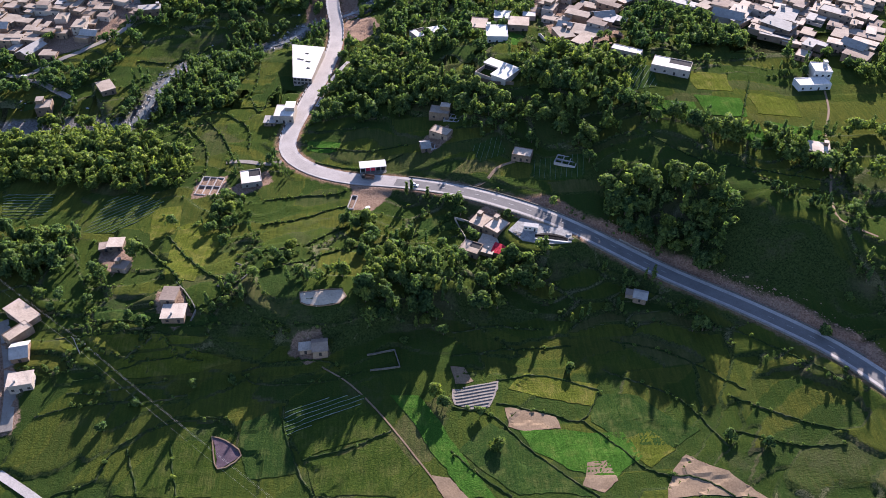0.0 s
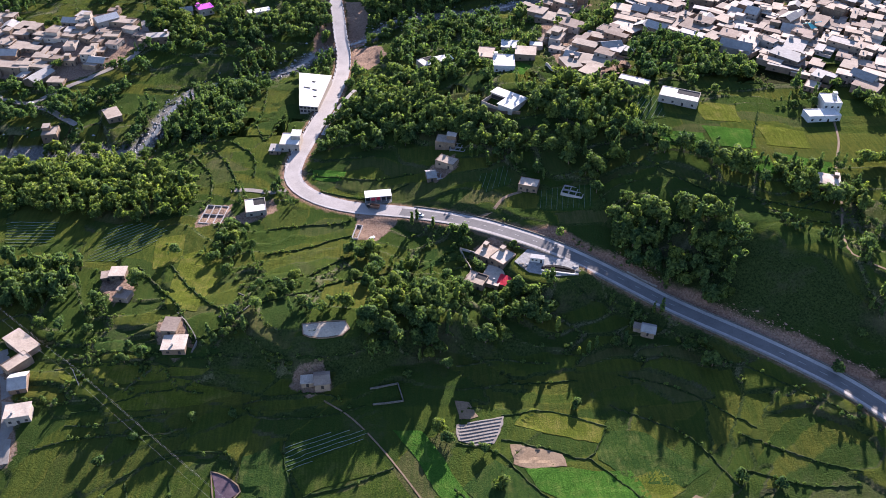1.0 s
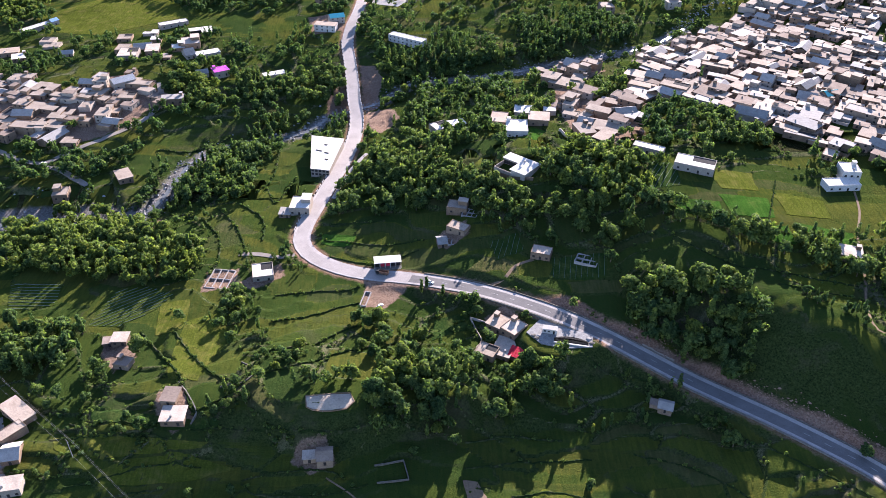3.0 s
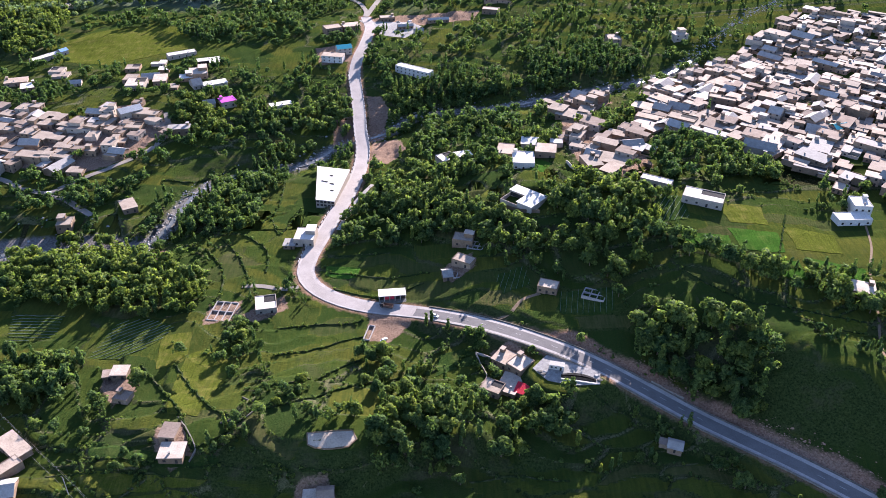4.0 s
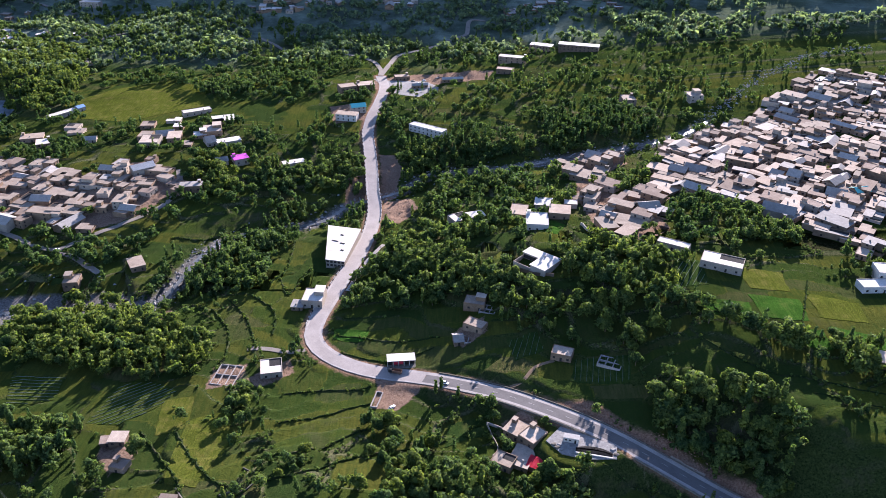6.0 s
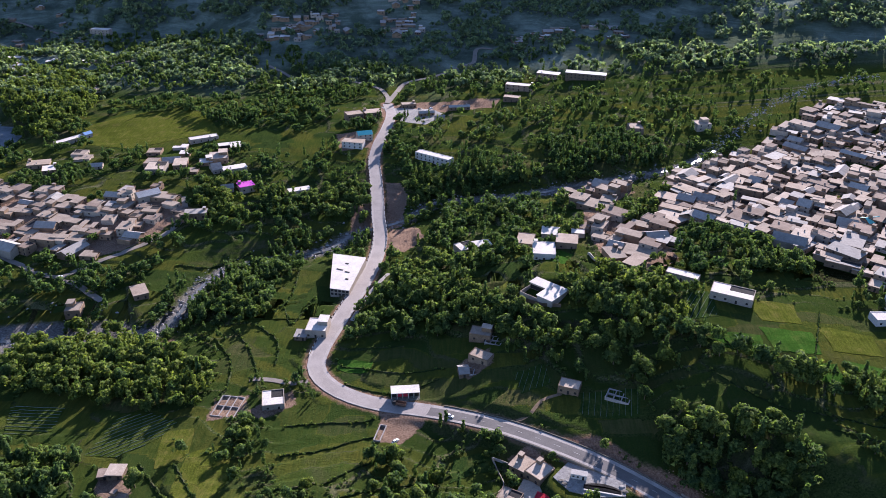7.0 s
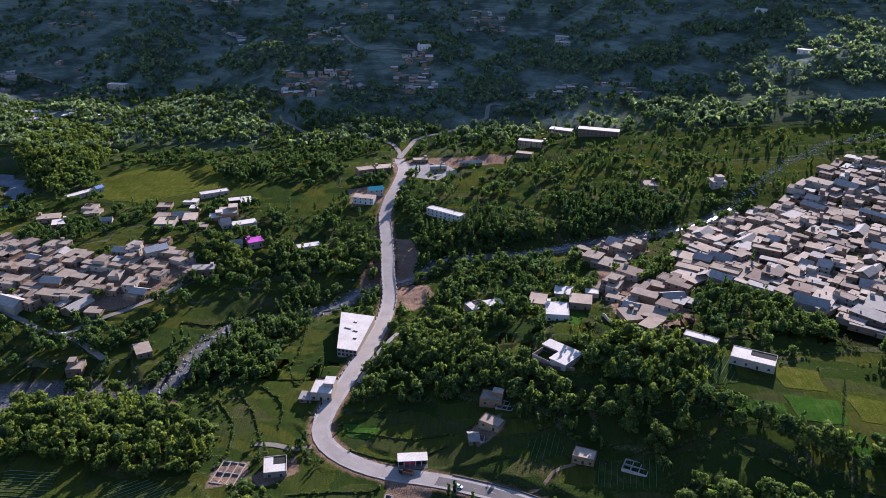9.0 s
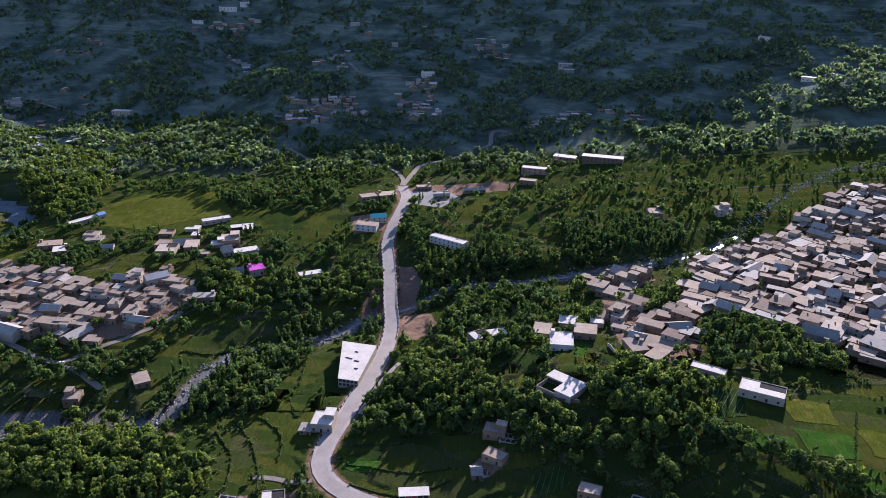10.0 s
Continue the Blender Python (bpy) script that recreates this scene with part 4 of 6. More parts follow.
def crown_shape(kind, seed, count):
    """Leaf clumps as loose small faces, on several lobes; unit: metres, for a tree of the kind's usual height."""
    rng = np.random.RandomState(seed)
    if kind == "poplar":
        lobes = [(rng.normal(0, 0.25), rng.normal(0, 0.25), z, 1.15 - 0.08 * abs(z - 5) ** 1.1 + rng.uniform(-0.1, 0.1), 1.3) for z in np.linspace(2.2, 11, 9)]
        size = 0.5
    elif kind == "bush":
        lobes = [(rng.normal(0, 0.55), rng.normal(0, 0.55), rng.uniform(0.6, 1.5), rng.uniform(0.6, 1.0), 0.8) for _ in range(6)]
        size = 0.36
    else:
        lobes = [(rng.normal(0, 1.7), rng.normal(0, 1.7), rng.uniform(3.4, 6.6), rng.uniform(1.2, 2.2), 0.85) for _ in range(11)]
        lobes += [(0, 0, 7.2, 1.5, 0.9), (0, 0, 4.8, 2.4, 0.9)]
        size = 0.55
    lobes = np.array(lobes)
    k = rng.choice(len(lobes), count, p=lobes[:, 3] ** 2 / (lobes[:, 3] ** 2).sum())
    v = rng.normal(size=(count, 3))
    v /= np.linalg.norm(v, axis=1)[:, None]
    v[:, 2] = np.where(rng.rand(count) < 0.6, np.abs(v[:, 2]), v[:, 2])
    L = lobes[k]
    c = L[:, :3] + v * (L[:, 3] * rng.uniform(0.75, 1.08, count))[:, None] * np.stack([np.ones(count), np.ones(count), L[:, 4]], -1)
    nrm = v + rng.normal(0, 0.55, (count, 3))
    nrm /= np.linalg.norm(nrm, axis=1)[:, None]
    a = np.cross(nrm, rng.normal(size=(count, 3)))
    a /= np.linalg.norm(a, axis=1)[:, None]
    b = np.cross(nrm, a)
    s = size * rng.uniform(0.6, 1.35, (count, 1))
    q = np.stack([c - a * s - b * s * 0.55, c + a * s - b * s * 0.55 + nrm * s * 0.2, c + b * s * 1.0 - nrm * s * 0.2], 1)
    # light falls on a crown as on a rounded mass of leaves
    out = c - np.array([0, 0, lobes[:, 2].mean() - 1.0])
    out /= np.linalg.norm(out, axis=1)[:, None] + 1e-6
    soft = 0.55 * v + 0.45 * out + 0.38 * nrm
    soft /= np.linalg.norm(soft, axis=1)[:, None]
    return q.reshape(-1, 3), np.arange(3 * count).reshape(-1, 3), np.repeat(soft, 3, 0)


def trunk_shape(kind, seed):
    """A tapered trunk with limbs, as quads."""
    rng = np.random.RandomState(seed)
    top = {"poplar": 10.5, "bush": 1.2, "tree": 5.6}[kind]
    rods = [((0, 0, -0.6), (rng.normal(0, 0.15), rng.normal(0, 0.15), top), {"poplar": 0.2, "bush": 0.08, "tree": 0.28}[kind], 0.06)]
    for _ in range(5):
        z, a = rng.uniform(0.35, 0.7) * top, rng.uniform(0, 6.28)
        r = {"poplar": 0.8, "bush": 0.7, "tree": 2.2}[kind]
        rods.append(((0, 0, z), (r * math.cos(a), r * math.sin(a), z + r * 0.8), 0.1 if kind == "tree" else 0.05, 0.03))
    verts, faces = [], []
    for p, q, r0, r1 in rods:
        m = len(verts)
        for (x, y, z), r in ((p, r0), (q, r1)):
            verts += [(x + r * math.cos(i * 1.0472), y + r * math.sin(i * 1.0472), z) for i in range(6)]
        faces += [(m + i, m + (i + 1) % 6, m + 6 + (i + 1) % 6, m + 6 + i) for i in range(6)]
    return np.array(verts), np.array(faces)


KINDS = {"tree": ("broadleaf_tree", LEAF, 1000, "leafy green broadleaf tree with a rounded crown"), "poplar": ("poplar_tree", POPLAR_LEAF, 560, "slender upright poplar tree with light leaves"),
         "bush": ("bush", LEAF, 230, "low green bush beside a field")}
PROTO = {k: [(crown_shape(k, 10 + i, v[2]), trunk_shape(k, 10 + i)) for i in range(5)] for k, v in KINDS.items()}
MESHES, COUNT = {}, {"tree": 0, "poplar": 0, "bush": 0}


def single(kind, x, y, size, rng):
    """A tree of its own; alike trees share their meshes."""
    i = rng.randrange(5)
    name, leaf, _, label = KINDS[kind]
    thing = new(name)
    tagged(thing, label, "bush" if kind == "bush" else "tree")
    thing.matrix_world = pose(x, y, height(x, y), 0, 0, rng.uniform(0, 360)) @ Matrix.Diagonal((size * rng.uniform(0.85, 1.15), size * rng.uniform(0.85, 1.15), size, 1))
    for key, k, mat in (("crown", 0, leaf), ("trunk", 1, BARK)):
        if (kind, i, key) not in MESHES:
            shape = PROTO[kind][i][k]
            MESHES[kind, i, key] = mesh_object(key, shape[0], shape[1], mat, thing, k == 0, shape[2] if k == 0 else None).data
        else:
            new(key, MESHES[kind, i, key]).parent = thing
    COUNT[kind] += 1
    return thing


def blocked(x, y):
    return on_grid(TO_ROAD, x, y) < 8.5 or on_grid(TO_STREAM, x, y) < 4.5 or TAKEN(x, y)


def mass(name, label, places, leaf=LEAF, share=0.42):
    """Many trees as one body of woodland; places: (kind, x, y, size)."""
    rng, V, F, N, m = np.random.RandomState(len(places)), [], [], [], 0
    if not places:
        return
    share *= 0.72
    grow = min(3.0, math.sqrt(0.42 / share))
    zs = on_grid(GZ, np.array([p[1] for p in places]), np.array([p[2] for p in places]))
    for (kind, x, y, size), z in zip(places, zs):
        v, f, nm = PROTO[kind][rng.randint(5)][0]
        n = int(len(f) * share)
        nm = nm[:3 * n]
        v = v[:3 * n].reshape(-1, 3, 3)
        mid = v.mean(1, keepdims=True)
        v = (mid + (v - mid) * grow).reshape(-1, 3)
        a = rng.uniform(0, 6.28)
        c, s = math.cos(a), math.sin(a)
        w = np.stack([v[:, 0] * c - v[:, 1] * s, v[:, 0] * s + v[:, 1] * c, v[:, 2]], -1) * (size * rng.uniform(0.85, 1.15), size * rng.uniform(0.85, 1.15), size) + (x, y, z)
        V.append(w)
        N.append(np.stack([nm[:, 0] * c - nm[:, 1] * s, nm[:, 0] * s + nm[:, 1] * c, nm[:, 2]], -1))
        F.append(np.arange(3 * n).reshape(-1, 3) + m)
        m += 3 * n
    ob = mesh_object(name, np.concatenate(V), np.concatenate(F), leaf, None, True, np.concatenate(N))
    tagged(ob, label, "trees", kind="stuff")


QUIET = calm(GX.ravel(), GY.ravel())


def open_field(x, y):
    return on_grid(QUIET, x, y) > 0.5


def wood(poly, per, seed, kinds=("tree", "tree", "tree", "poplar"), sizes=(0.75, 1.25), singles=0, label="dense green woodland of broadleaf trees and poplars", share=0.36):
    """Trees inside an outline, one to so many square metres; some of them single things."""
    rng = random.Random(seed)
    xs, ys = [p[0] for p in poly], [p[1] for p in poly]
    box = (max(xs) - min(xs)) * (max(ys) - min(ys))
    places = []
    for _ in range(int(box / per)):
        x, y = rng.uniform(min(xs), max(xs)), rng.uniform(min(ys), max(ys))
        if inside(x, y, poly) and not blocked(x, y) and not open_field(x, y):
            places.append((rng.choice(kinds), x, y, rng.uniform(*sizes)))
    for kind, x, y, size in places[:singles]:
        single(kind, x, y, size, rng)
    mass("woodland", label, places[singles:], share=0.2 if per >= 60 else share)


# ---- the villages ----
village(TOWN, -40, 13.0, 11.5, 0.9, 1, "houses of the hillside town")
village(RIVERSIDE, -12, 13.0, 11.5, 0.8, 3, "houses of the riverside village")
village(TOWN_EDGE, -32, 14, 13, 0.55, 2, "houses at the edge of the town")
village(((-405, 754), (-366, 767), (-320, 744), (-316, 715), (-382, 720)), 12, 17, 15, 0.7, 14, "houses above the riverside village", 13)
village(((-285, 762), (-249, 790), (-198, 761), (-181, 711), (-224, 684), (-261, 691)), 10, 19, 17, 0.55, 15, "houses above the riverside village", 13)
village(((-269, 1139), (-264, 1190), (-188, 1226), (-146, 1216), (-139, 1161), (-207, 1142)), 10, 14, 13, 0.7, 5, "houses of the far village", 11)
village(((-98, 1141), (-107, 1247), (-70, 1324), (-50, 1273), (-36, 1152)), 5, 14, 13, 0.6, 6, "houses of the far village", 11)
village(((70, 1085), (230, 1085), (240, 1130), (90, 1140)), 5, 17, 14, 0.4, 7, "houses of the far village", 11)
village(((-260, 1290), (-240, 1375), (-180, 1370), (-190, 1300)), 5, 16, 13, 0.4, 8, "houses of the far village", 11)
village(((-380, 1560), (-300, 1700), (-100, 1720), (60, 1600), (-60, 1500)), 5, 26, 30, 0.10, 9, "scattered hillside houses", 11)
village(((-800, 1100), (-520, 1000), (-420, 1250), (-700, 1400)), 5, 24, 26, 0.13, 10, "scattered hillside houses", 11)
village(((320, 1100), (600, 1100), (620, 1350), (380, 1350)), 5, 30, 40, 0.10, 11, "scattered hillside houses", 11)
for poly, fill, seed in ((((-563, 1690), (-509, 1767), (-430, 1787), (-446, 1750), (-540, 1660)), 0.5, 31), (((5, 1515), (10, 1580), (52, 1612), (76, 1520)), 0.55, 32), (((-757, 1328), (-712, 1347), (-647, 1303), (-694, 1270)), 0.3, 33),
                         (((-460, 1584), (-400, 1600), (-342, 1412), (-439, 1500)), 0.12, 34), (((-252, 1330), (-236, 1534), (-200, 1520), (-215, 1330)), 0.25, 35), (((-850, 1680), (-760, 1690), (-650, 1510), (-800, 1560)), 0.08, 36),
                         (((540, 1180), (560, 1230), (600, 1230), (590, 1180)), 0.4, 37), (((-620, 1000), (-430, 940), (-400, 1010), (-600, 1080)), 0.13, 38)):
    village(poly, 5, 15, 14, fill, seed, "scattered hillside houses", 11)
for mat, parts in STUFF_HOUSES.items():
    bm = bmesh.new()
    for other in parts:
        me = bpy.data.meshes.new("piece")
        other.to_mesh(me)
        other.free()
        bm.from_mesh(me)
        bpy.data.meshes.remove(me)
    ob = part("far_houses", bm, mat)
    tagged(ob, "crowded far village houses with flat pale roofs", "houses", kind="stuff")

# ---- the woods ----
# the lanes of the far hillside and the market yard stay open
for line in (((-66.3, 888.7), (-60, 930), (-51.3, 970.4), (-22.2, 992.9), (8.1, 1023.5), (29.3, 1052.4), (34.9, 1096.1), (55.6, 1097.6)), ((-230.8, 1053.0), (-207.5, 1027.9), (-183.5, 995.2)),
             ((-195.3, 1345.1), (-176.8, 1296.9), (-153.7, 1284.9), (-78.2, 1310.5)), ((-122.6, 978.3), (-86.9, 958.9), (-68.8, 918.3), (-66.3, 888.7)), ((-20, 872), (60, 876)),
             ((-353.2, 571.8), (-331.0, 563.0), (-294.5, 540.9), (-272.5, 532.9), (-256.5, 546.3), (-229.7, 571.1), (-212.4, 593.8))):
    BUILT += [(x, y, 10 if y > 850 else 5) for x, y in smooth_line(line, 8.0)]
W = wood
W(((-271, 462), (-221, 482), (-131.0, 416.1), (-121.4, 385.3), (-148.1, 365.9), (-216.9, 395.6), (-247.5, 403.2)), 30, 11, singles=40)
W(((-236.5, 360.0), (-196, 360), (-173.2, 340.0), (-166.8, 306.7), (-219.7, 308.1)), 32, 12, singles=30)
W(((-165, 507), (-154, 560), (-118, 601), (-94, 612), (-89, 593), (-113, 546), (-124, 510), (-105, 481), (-131, 467), (-164, 474)), 30, 13, ("tree", "poplar"), singles=30)
W(((-39, 525), (-2, 544), (30, 450), (26.1, 441.6), (-26, 492)), 34, 14, singles=15)
W(((4, 497), (36, 461), (49, 449), (83, 425), (111, 415), (109, 382), (78, 409), (41, 422), (11, 450), (-26, 476), (-35, 500), (-24, 524)), 36, 15, singles=25)
W(((70, 456), (88, 463), (92, 493), (118, 473), (138, 471), (146, 429), (137, 402), (116, 389), (114, 414), (94, 430)), 60, 37, ("tree", "tree", "poplar"), singles=20)
W(((103, 349), (116, 357), (141, 346), (162, 340), (175, 324), (160, 296), (150, 290), (128, 302), (111, 320)), 34, 16, ("tree", "tree", "poplar"), (0.85, 1.4), singles=40)
W(((-63.7, 283.2), (-31.5, 286.6), (-4.1, 304.3), (24.3, 298), (48.2, 304), (76.9, 306), (79, 293.2), (45.3, 275.0), (17.1, 265.1), (-20.2, 260.9)), 38, 17, singles=60)
W(((270, 431), (331, 459), (281.7, 363.8), (249.1, 362.6), (249.1, 393.6)), 34, 18)
W(((154, 538), (192, 545), (193, 524), (173, 479), (156, 470), (151, 516)), 50, 19, ("tree", "tree", "poplar"))
W(((196, 520), (244, 525), (230, 477), (205, 478), (191, 481)), 50, 38, ("tree", "tree", "poplar"))
W(((109, 639), (58, 719), (12, 749), (-40, 740), (-43, 698), (7, 677), (46, 669), (95, 678), (155, 688), (186, 697), (196, 725), (148, 776), (87, 754)), 40, 20, ("poplar", "poplar", "tree"), label="plantation of slender poplars beyond the stream")
W(((-51, 765), (47, 856), (245, 844), (316, 809), (206, 691), (140, 780), (60, 760)), 210, 39, ("tree", "poplar"))
W(((-167, 667), (-100, 674), (-63, 698), (-57, 616), (-77, 633), (-113, 628), (-135, 625)), 48, 21)
W(((-212, 673), (-179, 681), (-155, 611), (-196, 614)), 50, 22)
W(((-600, 968), (-284, 970), (-139, 911), (-202, 1118), (-457, 1260), (-745, 1208)), 120, 23)
W(((-15, 659), (83, 636), (99, 564), (62, 497), (-2, 520)), 90, 24, ("tree", "poplar", "bush"))
W(TOWN, 420, 25, ("tree", "tree", "poplar"), (0.6, 1.0), label="green trees standing between town houses")
W(RIVERSIDE, 400, 26, ("tree", "tree", "poplar"), (0.6, 1.0), label="green trees standing between village houses")
W(TOWN_EDGE, 160, 27, ("tree", "tree", "poplar"), (0.6, 1.0), label="green trees standing between houses")
W(((166.8, 351.4), (182.8, 344.0), (172.1, 327.7), (156.4, 335.3)), 22, 28, ("poplar",), (0.7, 1.0), singles=20)
W(((194.8, 329.0), (218.7, 313.2), (213.2, 303.2), (192.6, 318.0)), 16, 29, ("poplar", "tree"), (0.45, 0.65), singles=30, label="thick young hedge at the edge of the plateau")
W(((188.3, 374.4), (217.4, 365.2), (221.4, 376.1), (190.3, 381.5)), 30, 30, ("tree", "poplar"), (0.6, 0.85), singles=12, label="line of trees across the plateau's fields")
W(((187.4, 418.5), (193.4, 418.7), (193.4, 391.0), (187.6, 391.3)), 30, 31, ("poplar",), (0.6, 0.9), singles=4, label="short line of poplars between fields")
W(((203.5, 419.1), (209.6, 419.4), (208.9, 386.6), (203.1, 386.8)), 34, 32, ("poplar", "tree"), (0.6, 0.9), singles=4, label="short line of trees between fields")

W(((-100, 900), (-40, 920), (0, 980), (-60, 1040), (-200, 1040), (-180, 930)), 90, 34, ("tree", "poplar"), label="trees round the far junction")
W(((-40, 900), (240, 880), (330, 960), (300, 1090), (40, 1080)), 260, 35, ("tree", "poplar", "bush"), label="scattered trees round the school")
for k, (a, b) in enumerate((((100, 446), (136, 420)), ((136, 420), (152, 404)), ((152, 404), (178, 384)), ((178, 384), (208, 366)), ((208, 366), (236, 348)), ((236, 348), (275, 330)))):
    W((a, b, (b[0] - 3, b[1] - 13), (a[0] - 3, a[1] - 13)), 36, 60 + k, ("tree", "tree", "poplar"), (0.8, 1.25), singles=3, label="row of tall trees on the plateau's rim")
W(((-30, 688), (-24, 660), (-12, 642), (8, 664), (20, 676), (90, 676), (88, 692), (-36, 702)), 55, 36, ("tree", "poplar"), label="trees on the bank above the stream")
W(((-78, 291), (-81, 314), (-53, 327), (-49, 314), (-57, 297)), 22, 70, ("tree", "bush", "bush"), (0.45, 0.8), singles=12, label="light green bushes on a terrace bank")
W(((-27, 305), (-32, 340), (-16, 346), (9, 322), (2, 301)), 30, 71, ("tree", "tree", "bush", "poplar"), (0.6, 1.0), singles=20, label="trees and bushes below the road")
W(((-110, 365), (-107, 375), (-89, 365), (-82, 344), (-95, 339)), 24, 72, ("tree", "bush"), (0.5, 0.9), singles=10, label="trees and bushes beside the unfinished house")
W(((41, 433), (79, 413), (108, 381), (109, 349), (91, 366), (65, 397), (40, 411)), 70, 73, ("tree", "bush", "poplar"), (0.6, 1.0), singles=12, label="dark trees on the shaded slope")
W(((-574, 1057), (-462, 1074), (-395, 909), (-386, 845), (-400, 792), (-455, 849), (-511, 922)), 60, 74, ("tree", "tree", "poplar"), label="dense trees between the river and the wide field")
W(((-293, 867), (-224, 884), (-138, 888), (-125, 847), (-174, 852), (-201, 840), (-255, 842)), 60, 75, ("tree", "poplar"), label="trees at the far edge of the wide field")
# trees that stand alone
rng = random.Random(99)
for kind, x, y, size in (("tree", 193.6, 243.5, 0.75), ("tree", 208.8, 258.8, 0.6), ("poplar", 215.5, 269.6, 0.7), ("tree", -138.9, 318.9, 1.1), ("tree", -41.6, 452.0, 1.05), ("tree", -19.8, 338.0, 1.15),
                         ("tree", -25, 334, 0.9), ("tree", 18.2, 259.3, 0.8), ("bush", -0.7, 253.9, 1.5), ("tree", -94.9, 233.2, 0.6), ("tree", 12.6, 224.9, 0.85), ("tree", 16.0, 219.0, 0.8), ("tree", 31.9, 214.3, 0.6),
                         ("bush", 37.6, 198.1, 2.2), ("poplar", 2.6, 362.0, 0.85), ("poplar", 5.4, 364.0, 0.75), ("tree", 31.5, 339.8, 0.75), ("poplar", 14, 357, 0.7), ("tree", 56, 333, 0.6), ("bush", -78, 236, 1.6),
                         ("bush", 136, 196, 2.0), ("bush", 150, 190, 1.8), ("bush", 76, 240, 2.0), ("bush", -130, 214, 1.8), ("bush", -118, 226, 1.7)):
    single(kind, x, y, size, rng)


# ---- fields with a look of their own, laid on the land ----
def patch(name, poly, mat, label, lift=0.16, step=1.6, edge=0.3, category="field"):
    """A plot that follows the ground, with a soil edge that goes down into it."""
    xs, ys = [p[0] for p in poly], [p[1] for p in poly]
    nx, ny = max(2, int((max(xs) - min(xs)) / step)), max(2, int((max(ys) - min(ys)) / step))
    bm = bmesh.new()
    rng = random.Random(int(sum(xs)))
    pts = []
    for (ax, ay), (bx, by) in zip(poly, poly[1:] + poly[:1]):
        k = max(1, int(math.hypot(bx - ax, by - ay) / 2.2))
        bow = rng.uniform(-0.06, 0.06)
        for i in range(k):
            t = i / k
            o = bow * 4 * t * (1 - t)
            pts.append((ax + (bx - ax) * t - (by - ay) * o + rng.uniform(-0.35, 0.35), ay + (by - ay) * t + (bx - ax) * o + rng.uniform(-0.35, 0.35)))
    top = [bm.verts.new((x, y, 0)) for x, y in pts]
    face = bm.faces.new(top)
    if face.normal.z < 0:
        face.normal_flip()
    for axis, a, b, k in ((0, min(xs), max(xs), nx), (1, min(ys), max(ys), ny)):
        for i in range(1, k):
            co, no = [0, 0, 0], [0, 0, 0]
            co[axis], no[axis] = a + (b - a) * i / k, 1
            bmesh.ops.bisect_plane(bm, geom=bm.verts[:] + bm.edges[:] + bm.faces[:], plane_co=co, plane_no=no)
    co = np.array([v.co[:2] for v in bm.verts])
    zs = on_grid(GZ, co[:, 0], co[:, 1])
    for v, z in zip(bm.verts, zs):
        v.co.z = z + lift
    rim = [e for e in bm.edges if e.is_boundary]
    for v in bmesh.ops.extrude_edge_only(bm, edges=rim)["geom"]:
        if isinstance(v, bmesh.types.BMVert):
            v.co.z -= lift + edge
    return tagged(part(name, bm, mat), label, category)


def levelled(poly):
    return max(height(*p) for p in poly)


P = patch
P("ploughed_field", ((43.0, 218.5), (65.4, 213.3), (66.1, 207.1), (50.6, 205.3), (43.6, 208.3)), SOIL, "bare brown ploughed plot among green fields")
P("bare_field", ((20.6, 241.7), (26.8, 240.6), (30.8, 233.0), (21.7, 231.4)), SOIL, "small bare pink-brown plot above the furrows")
P("bare_field", ((74.3, 188.4), (82.8, 189.3), (85.2, 179.4), (78.3, 173.9), (69.9, 177.6)), SOIL, "rounded bare brown patch in a green field")
P("bare_field", ((115.7, 189.3), (129.9, 179.2), (142.7, 164.7), (101.9, 168.7), (107.4, 180.3)), SOIL, "wide bare brown plot beside green crops")
P("bare_field", ((9.7, 184.7), (16.5, 183.7), (24.8, 171.8), (14.8, 172.3)), SOIL, "narrow bare plot beside a footpath")
P("dry_pond", ((-49.5, 275.0), (-29.6, 276.6), (-27.3, 271.6), (-30.6, 267.6), (-41.1, 267.0), (-48.6, 269.2)), SILT, "dry pond of pale silt with an earth rim", category="pond")
P("seed_bed", ((-83.1, 209.0), (-76.8, 206.7), (-69.4, 199.2), (-78.5, 193.6)), PURPLE, "dark purple-brown wet seed bed with an earth rim", category="seed bed")
P("rice_field", ((-7.4, 225.1), (4.6, 207.3), (15.6, 187.7), (23.8, 173.9), (35.0, 172.6), (18.7, 201.3), (5.1, 224.9)), BRIGHT, "long bright green field of young crop")
P("rice_field", ((-58.2, 424.6), (-37.2, 421.6), (-40.3, 411.1), (-57.6, 415.1)), BRIGHT, "bright green plot inside the road's bend")
P("crop_field", ((46.0, 228.8), (82.8, 218.5), (88.0, 231.6), (55.1, 239.1)), LIME, "sunlit yellow-green field with long tree shadows")
P("crop_field", ((48, 206), (68, 206), (92, 204), (98, 190), (84, 180), (66, 186), (52, 196)), BRIGHT, "bright green field of low crop")
P("crop_field", ((201.7, 346.0), (221.9, 334.6), (217.3, 324.1), (205.3, 327.9), (188.4, 340.6)), LIME, "ripening yellow field on the plateau")
P("crop_field", ((63.8, 520.7), (78.6, 493.4), (87.5, 512.9), (80.0, 520.9)), BRIGHT, "bright green plot beside the walled houses")
P("crop_field", ((9.9, 339.9), (28.9, 347.2), (26.4, 331.3), (7.9, 321.6)), MIDGREEN, "smooth green field below the road")
P("crop_field", ((100, 184), (112, 192), (104, 204), (92, 200)), LIME, "yellowing crop on a small plot")
